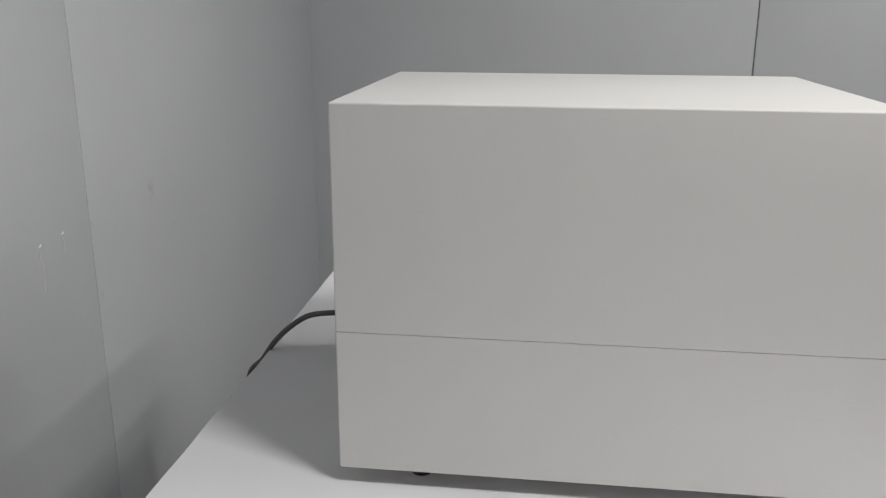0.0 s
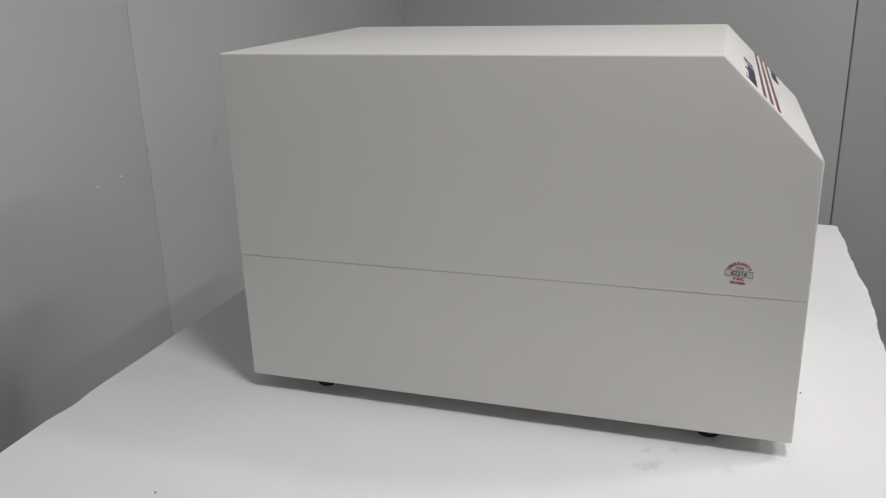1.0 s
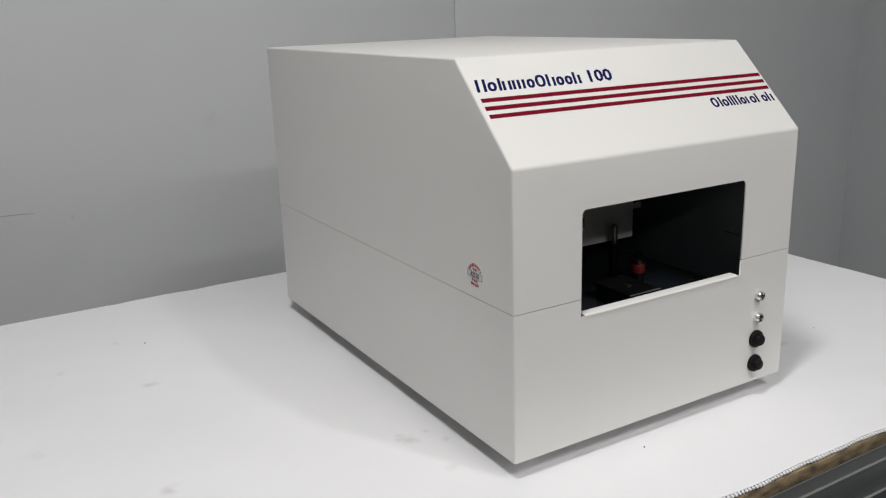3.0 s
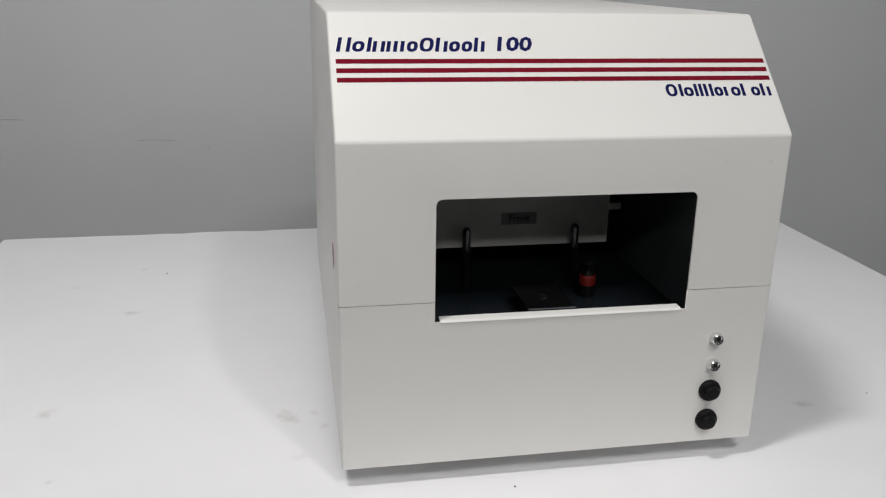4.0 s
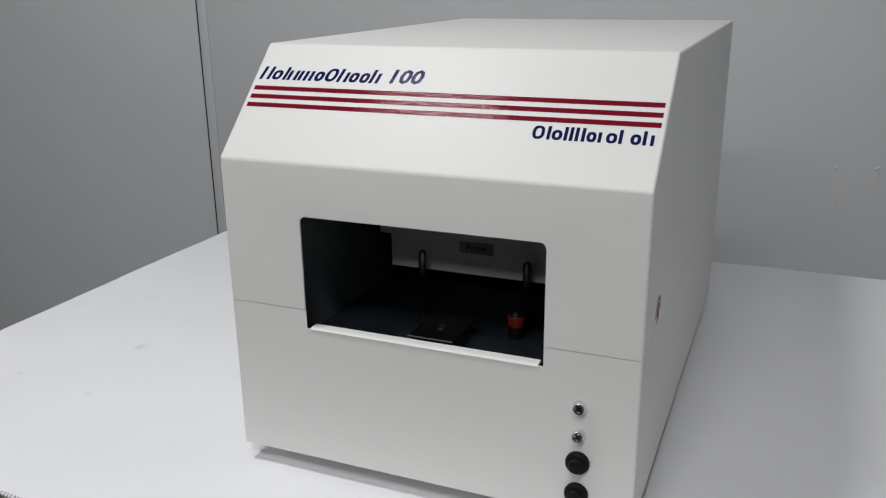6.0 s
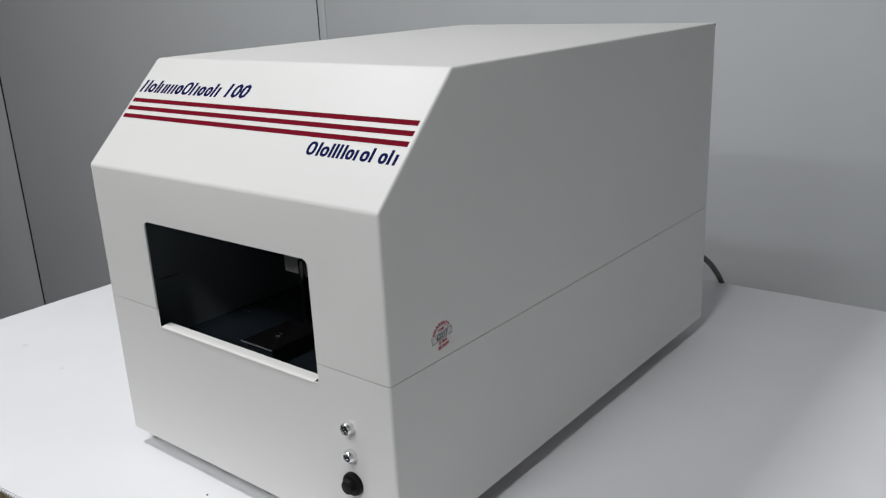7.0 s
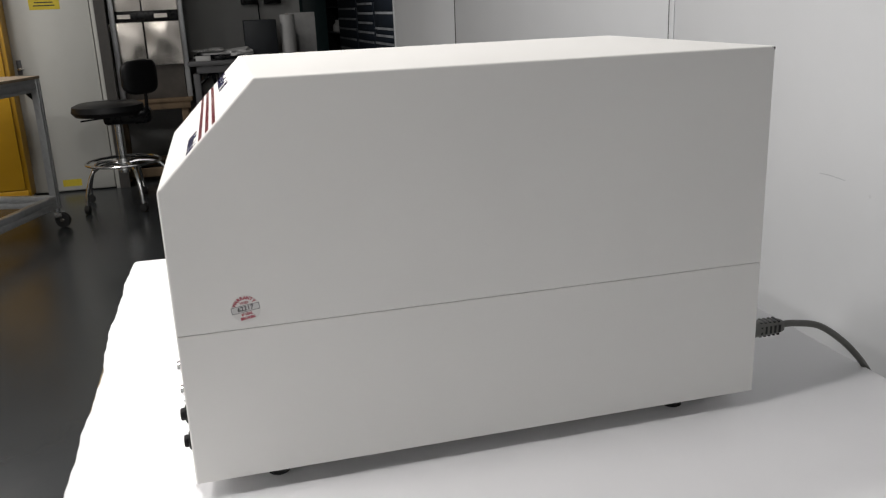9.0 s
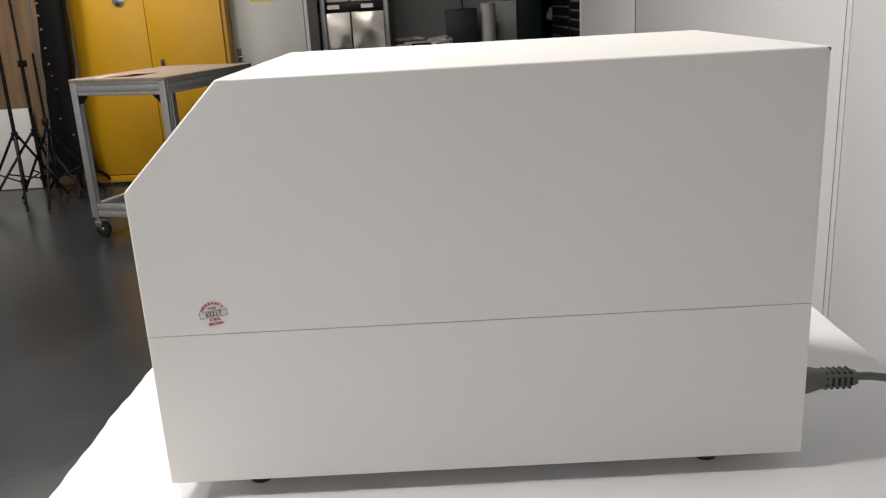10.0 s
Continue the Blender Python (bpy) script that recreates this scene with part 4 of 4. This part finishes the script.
cube("front_panel", CASE, (0.1405, -0.130, 0.006, 0.1435, 0.130, 0.294), eq, r=0.001)
roll = thing("paper_roll", "upright roll of white paper on the bench", "roll", (-6.60, 0.692, bz))
part("paper", lathe(bmesh.new(), [(0.02, 0), (0.064, 0), (0.064, 0.335), (0.02, 0.335), (0.02, 0.30)], Matrix(), 28), PAPER, roll)
part("core", lathe(bmesh.new(), [(0.0195, 0.0), (0.0195, 0.338), (0.016, 0.338)], Matrix(), 20), BROWN, roll)
tagged(cube("display_board", PAPER, (-6.90, 0.70, bz, -6.88, 0.962, bz + 0.345), None, "", 0.002), "pale board standing on the bench behind a paper roll", "board")
wb = thing("wall_box", "pair of small dark boxes on the wall with a hanging cable", "wall box", (-7.05, 0.50, 0.45))
for y in (-0.17, 0.03):
    cube("box", DARK, (0.0, y, 0.0, 0.10, y + 0.15, 0.13), wb, r=0.005)
part("cable", tube(bmesh.new(), [(0.05, -0.02, 0.01), (0.06, -0.02, -0.1), (0.05, 0.0, -0.3), (0.05, 0.0, -0.44)], 0.006, 8), DARK, wb)
cb = thing("hanging_cables", "black cables hanging below the bench top", "cables", (-6.32, -0.04, FLOOR))
part("cable", tube(bmesh.new(), [(0, 0.085, 0.90), (0.01, 0.105, 0.80), (0.01, 0.135, 0.68), (0.0, 0.148, 0.57), (0.0, 0.175, 0.47), (0, 0.2, 0.42)], 0.0105, 8), DARK, cb)
part("cable", tube(bmesh.new(), [(0, 0.085, 0.895), (0.01, 0.04, 0.84), (0.0, -0.01, 0.79), (0, -0.045, 0.765)], 0.0115, 8), DARK, cb)
part("plug", tube(bmesh.new(), [(0, 0.08, 0.88), (0.01, 0.068, 0.82), (0.0, 0.078, 0.765)], 0.015, 8), DARK, cb)
part("cable", tube(bmesh.new(), [(0.02, 0.76, 0.30), (0.03, 0.70, 0.27), (0.04, 0.63, 0.20), (0.05, 0.56, 0.16)], 0.010, 8), DARK, cb)
part("cable", tube(bmesh.new(), [(0, 0.36, 0.91), (0, 0.40, 0.80), (0, 0.46, 0.78), (0, 0.50, 0.84), (0, 0.50, 0.91)], 0.006, 8), DARK, cb)
part("cable", tube(bmesh.new(), [(0, 0.79, 0.85), (0.03, 0.83, 0.6), (0.04, 0.90, 0.4), (0.03, 0.92, 0.2), (0.02, 0.86, 0.05), (0.0, 0.72, 0.006), (0.0, 0.58, 0.006)], 0.007, 8), DARK, cb)

# waste bin
wbin = thing("waste_bin", "beige plastic waste bin filled with crumpled paper", "bin", (-5.79, 0.06, FLOOR), turn=22)
bm = bmesh.new()
rings = []
for a, b, z in ((0.142, 0.108, 0.0), (0.165, 0.132, 0.42), (0.175, 0.142, 0.425), (0.175, 0.142, 0.445), (0.158, 0.125, 0.445), (0.155, 0.122, 0.38)):
    ring = []
    for k in range(28):
        t = 2 * math.pi * k / 28
        c, s = math.cos(t), math.sin(t)
        ring.append(bm.verts.new((a * math.copysign(abs(c) ** 0.4, c), b * math.copysign(abs(s) ** 0.4, s), z)))
    rings.append(ring)
for a, b in zip(rings, rings[1:]):
    for k in range(28):
        bm.faces.new((a[k], a[(k + 1) % 28], b[(k + 1) % 28], b[k]))
bm.faces.new(rings[0][::-1])
bm.faces.new(rings[-1])
part("body", bm, BEIGE, wbin, smooth=40)


def crumple(name, at, size, mat, parent=None, seed=1, flat=0.7):
    bm = bmesh.new()
    bmesh.ops.create_icosphere(bm, subdivisions=3, radius=1)
    for v in bm.verts:
        n = noise.noise(v.co * 1.7 + Vector((seed, 0, 0))) * 0.35 + abs(noise.noise(v.co * 4.1 + Vector((0, seed, 0)))) * 0.3
        v.co = v.co * (0.8 + n)
        v.co = Vector((at[0] + v.co.x * size, at[1] + v.co.y * size, max(at[2] + v.co.z * size * flat, at[2] - size * flat * 0.5)))
    return part(name, bm, mat, parent, smooth=25)


kit = thing("paper_stack", "untidy heap of papers and black cables on the bench", "papers", (-6.55, 0.05, bz))
rnd = random.Random(9)
zz = 0.0
for k in range(4):
    w, d, h = rnd.uniform(0.12, 0.17), rnd.uniform(0.10, 0.14), rnd.uniform(0.008, 0.018)
    q = box(bmesh.new(), -d, -w, 0, d, w, h, r=0.002)
    bmesh.ops.transform(q, matrix=pose(rnd.uniform(-0.02, 0.02), 0.03 + rnd.uniform(-0.03, 0.05), zz, 0, 0, rnd.uniform(-24, 24)), verts=q.verts[:])
    part("sheaf", q, PAPER if k % 2 else DARK, kit)
    zz += h
heap = crumple("crumpled_sheet", (0.02, 0.19, 0.035), 0.155, PAPER, kit, 31, 0.34)
for k, (y, z) in enumerate(((-0.10, 0.07), (0.02, 0.075))):
    crumple("crumpled_sheet", (0.03, y, z), 0.085, PAPER, kit, 33 + k, 0.22)
part("cable", tube(bmesh.new(), [(0.17, -0.16, 0.008), (0.19, -0.06, 0.012), (0.16, 0.04, 0.03), (0.2, 0.10, 0.014), (0.17, 0.2, 0.012)], 0.011, 8), DARK, kit)
tagged(cube("black_adapter", DARK, (-6.34, 0.05, bz, -6.27, 0.13, bz + 0.032), None, "", 0.005), "small black power adapter on the bench", "adapter")
for k, (x, y, s) in enumerate(((0.05, -0.04, 0.055), (0.03, 0.05, 0.05), (-0.06, 0.02, 0.06))):
    crumple("crumpled_paper", (x, y, 0.42), s, PAPER, wbin, k + 1)
for k, (x, y, s) in enumerate(((-6.42, 0.46, 0.13), (-6.34, 0.61, 0.10), (-6.30, 0.35, 0.09))):
    tagged(crumple("plastic_bag", (x, y, FLOOR + s * 0.35), s, BAG, None, k + 5), "crumpled white plastic bag on the floor", "bag", "bags under the bench")

# row of dark drawer cabinets in the space behind the partition
ROW = 2.116


def on_row(x):
    """The front line of the row, which runs at a slight angle."""
    return (x, 3.148 + 0.03696 * x, FLOOR)


def drawer_cabinet(x0, x1, strips, label, seed):
    """Drawers stacked to the given heights of their label strips."""
    cab = thing("drawer_cabinet", label, "cabinet", on_row(x0), ROW, "row of drawer cabinets")
    wide = (x1 - x0) / math.cos(radians(ROW))
    cube("body", DRAWER, (0.004, 0.0, 0.07, wide - 0.004, 0.6, 1.95), cab, r=0.004)
    cube("plinth", DRAWER, (0.004, 0.03, 0.0, wide - 0.004, 0.58, 0.069), cab)
    cube("kick_strip", STRIP, (0.0, 0.012, 0.0, wide - 0.002, 0.0285, 0.022), cab, "pale strip along the floor")
    rnd = random.Random(seed)
    foot = 0.075
    for z in strips:
        top = z + 0.032
        drawer = cube("drawer", DRAWER, (0.014, -0.022, foot, wide - 0.014, -0.0005, top - 0.006), cab, r=0.004)
        w0, w1 = 0.03 + rnd.uniform(0.0, 0.06), wide - 0.04 - rnd.uniform(0.0, 0.10)
        deep = rnd.uniform(0.003, 0.010)
        cube("label_strip", STRIP, (w0, -0.0225 - deep, z - 0.018, w1, -0.0225, z + 0.018), drawer)
        foot = top
    return cab


drawer_cabinet(-16.40, -14.56, [0.18 + 0.182 * k for k in range(9)], "dark blue steel cabinet with nine shallow drawers and thin label strips", 3)
drawer_cabinet(-14.50, -13.12, [0.25 + 0.157 * k for k in range(11)], "dark blue steel cabinet with many shallow drawers and thin label strips", 4)
drawer_cabinet(-13.08, -11.70, [0.25, 0.49, 0.73, 0.85, 0.96, 1.20, 1.44, 1.68], "dark blue steel cabinet with deep drawers and one shallow drawer", 5)
drawer_cabinet(-11.64, -10.27, [0.25 + 0.238 * k for k in range(7)], "dark blue steel cabinet with seven deep drawers and label strips", 6)
drawer_cabinet(-10.22, -8.90, [0.13 + 0.148 * k for k in range(12)], "dark blue steel cabinet with twelve shallow drawers and label strips", 7)
nook = thing("open_shelf", "black open shelf unit beside the drawer cabinets", "shelf", on_row(-17.95), ROW)
cube("back", DARK, (0.0, 0.48, 0.0, 1.50, 0.50, 1.95), nook)
for x in (0.0, 1.484):
    cube("side", DARK, (x, 0.0, 0.0, x + 0.016, 0.478, 1.95), nook)
for z in (0.05, 0.79, 1.30, 1.86):
    cube("board", DARK if z != 0.79 else BENCHMAT, (0.0165, 0.002, z, 1.4835, 0.478, z + 0.022), nook)
jug = thing("white_jug", "small pale plastic jug standing on the black shelf", "jug", (-17.28, 2.62, FLOOR + 0.812))
part("body", lathe(bmesh.new(), [(0.085, 0), (0.105, 0.02), (0.10, 0.13), (0.05, 0.19), (0.05, 0.24)], Matrix(), 16), PAPER, jug)
tc = thing("teal_cabinet", "dark teal steel locker at the end of the drawer row", "cabinet", (-18.6, 1.45, FLOOR), ROW)
cube("body", TEAL, (0.0, 0.0, 0.0, 0.58, 1.55, 2.2), tc, r=0.005)
for k in range(3):
    cube("door", TEAL, (0.5805, 0.012 + 0.512 * k, 0.05, 0.60, 0.514 + 0.512 * k, 2.15), tc, r=0.004)

# hazard tape on the floor past the end of the partition
tp = thing("floor_tape", "strips of yellow hazard tape on the floor", "tape", (-3.75, 0.92, FLOOR))
for x, y, a, l in ((0.0, 0.0, 20, 0.16), (-0.05, -0.12, 75, 0.14), (0.06, -0.1, 10, 0.10)):
    q = box(bmesh.new(), -l, -0.012, 0.0004, l, 0.012, 0.001)
    bmesh.ops.transform(q, matrix=pose(x, y, 0, 0, 0, a), verts=q.verts[:])
    part("strip", q, TAPE, tp, smooth=0)

# black light bank, stands and boards in the corner
lbk = thing("black_light_bank", "tall narrow black folded light bank with metal studs", "light bank", (-5.72, -2.71, FLOOR))
bm = bmesh.new()
rings = []
for k in range(33):
    z = 0.16 + 1.94 * k / 32
    w = 0.118 + 0.055 * math.exp(-(z - 0.16) / 0.22) - 0.012 * z / 2 + 0.005 * math.sin(17 * z) * math.sin(5 * z)
    d = 0.072 + 0.02 * math.exp(-(z - 0.16) / 0.3)
    rings.append([])
    for n in range(24):
        t = 2 * math.pi * n / 24
        fold = 1 + 0.07 * noise.noise(Vector((2.2 * math.cos(t), 2.2 * math.sin(t), 6 * z)))
        rings[-1].append(bm.verts.new((fold * d * math.copysign(abs(math.cos(t)) ** 0.6, math.cos(t)), fold * w * math.copysign(abs(math.sin(t)) ** 0.6, math.sin(t)) - 0.02 * math.sin(3 * z), z)))
for a, b in zip(rings, rings[1:]):
    for k in range(24):
        bm.faces.new((a[k], a[(k + 1) % 24], b[(k + 1) % 24], b[k]))
bm.faces.new(rings[0][::-1])
bm.faces.new(rings[-1])
part("cover", bm, BUTTON, lbk, "creased black cloth cover", smooth=60)
part("pole", rod(bmesh.new(), (0, 0, 0.03), (0, 0, 0.18), 0.018), DARK, lbk)
for k in range(3):
    a = radians(20 + 120 * k)
    part("leg", tube(bmesh.new(), [(0.02 * math.cos(a), 0.02 * math.sin(a), 0.15), (0.18 * math.cos(a), 0.18 * math.sin(a), 0.13), (0.30 * math.cos(a), 0.30 * math.sin(a), 0.012)], 0.013, 8, 5), DARK, lbk)
part("edge_pole", tube(bmesh.new(), [(0.05, -0.128, 0.55), (0.05, -0.132, 1.0), (0.05, -0.122, 1.5), (0.05, -0.115, 2.1)], 0.007, 8, 6), BENCHMAT, lbk, "thin grey pole along the edge")
for k, (z, off) in enumerate(((0.47, 0.05), (0.60, -0.03), (0.83, -0.02), (0.93, -0.035), (1.02, -0.045), (1.14, -0.05), (1.28, -0.055), (1.38, -0.06), (1.47, -0.055), (1.58, -0.065), (1.68, -0.06))):
    part("stud", lathe(bmesh.new(), [(0.010, -0.02), (0.010, 0.002), (0.008, 0.006), (0.003, 0.008)], pose(0.076, off, z, 0, 90, 0), 12), BENCHMAT if k not in (2, 3) else RED, lbk, "small dull metal stud")


def light_stand(x, y, turn, tall, spread, lean=0):
    st = thing("light_stand", "black tripod light stand", "light stand", (x, y, FLOOR), turn, "light stands")
    part("pole", rod(bmesh.new(), (0, 0, 0.10), (0, 0, tall), 0.014), DARK, st)
    part("upper_pole", rod(bmesh.new(), (0, 0, tall), (0, 0, tall + 0.5), 0.010), DARK, st)
    part("collar", rod(bmesh.new(), (0, 0, 0.50), (0, 0, 0.56), 0.024), DARK, st)
    part("slider", rod(bmesh.new(), (0, 0, 0.16), (0, 0, 0.20), 0.022), DARK, st)
    part("clamp", box(bmesh.new(), -0.02, -0.02, tall - 0.03, 0.035, 0.02, tall + 0.02, r=0.004), DARK, st)
    for k in range(3):
        a = 2 * math.pi * k / 3
        ca, sa = math.cos(a), math.sin(a)
        lg = part("leg", rod(bmesh.new(), (0.02 * ca, 0.02 * sa, 0.53), (spread * ca, spread * sa, 0.012), 0.010), DARK, st)
        part("brace", rod(bmesh.new(), (0.02 * ca, 0.02 * sa, 0.18), (spread * 0.55 * ca, spread * 0.55 * sa, 0.24), 0.006), DARK, lg)
    return st


light_stand(-5.30, -2.95, 25, 1.25, 0.34)
light_stand(-5.45, -2.87, 70, 1.05, 0.42)
light_stand(-5.38, -2.74, 12, 0.62, 0.36)
ply = thing("plywood_board", "raw plywood board leaning in the corner", "board", (-6.0, -3.0, FLOOR))
bm = box(bmesh.new(), -0.012, -0.62, 0.0, 0.012, 0.19, 1.9, r=0.001)
bmesh.ops.transform(bm, matrix=pose(-0.03, 0, 0.004, 0, -3, 0), verts=bm.verts[:])
part("sheet", bm, PLY, ply)
wbd = thing("leaning_screen", "white flat screen leaning against the wall", "panel", (-5.92, -3.42, FLOOR))
bm = box(bmesh.new(), -0.015, -0.28, 0.0, 0.015, 0.30, 0.66, r=0.002)
bmesh.ops.transform(bm, matrix=pose(-0.03, 0, 0.004, 0, -4, 0), verts=bm.verts[:])
part("sheet", bm, HOUSING, wbd)

# white cable and a black foot rail on the floor past the table
fc = thing("floor_cable", "white cable lying in loops on the floor", "cable", (0, 0, FLOOR))
part("cable", tube(bmesh.new(), [(1.40, 0.46, 0.006), (1.534, 0.417, 0.006), (1.637, 0.369, 0.006), (1.711, 0.322, 0.006), (1.74, 0.27, 0.006), (1.70, 0.24, 0.006), (1.615, 0.225, 0.006), (1.588, 0.148, 0.006), (1.60, 0.0, 0.006), (1.75, -0.3, 0.006)], 0.005, 8), WHITECORD, fc)
part("cable", tube(bmesh.new(), [(1.85, 0.32, 0.006), (1.833, 0.231, 0.006), (1.821, 0.173, 0.006), (1.84, 0.0, 0.006), (1.80, -0.2, 0.006)], 0.005, 8), WHITECORD, fc)
duct = thing("cable_duct", "low white cable duct with a black base along the wall", "cable duct", (0, 0, FLOOR))
cube("cover", WALL, (2.05, 0.20, 0.031, 2.234, 1.15, 0.08), duct, r=0.004)
cube("base", DARK, (2.035, 0.19, 0.0, 2.234, 1.16, 0.0305), duct, r=0.003)
tagged(cube("floor_strip", DARK, (1.895, 0.10, FLOOR, 1.925, 0.235, FLOOR + 0.02), None, "", 0.003), "short black cable strip lying on the floor", "cable strip")
setting("baseboard", FRAMEMAT, (2.235, -6, FLOOR, 2.2495, 1.24, FLOOR + 0.06), "black base strip along the side partition", "baseboard")
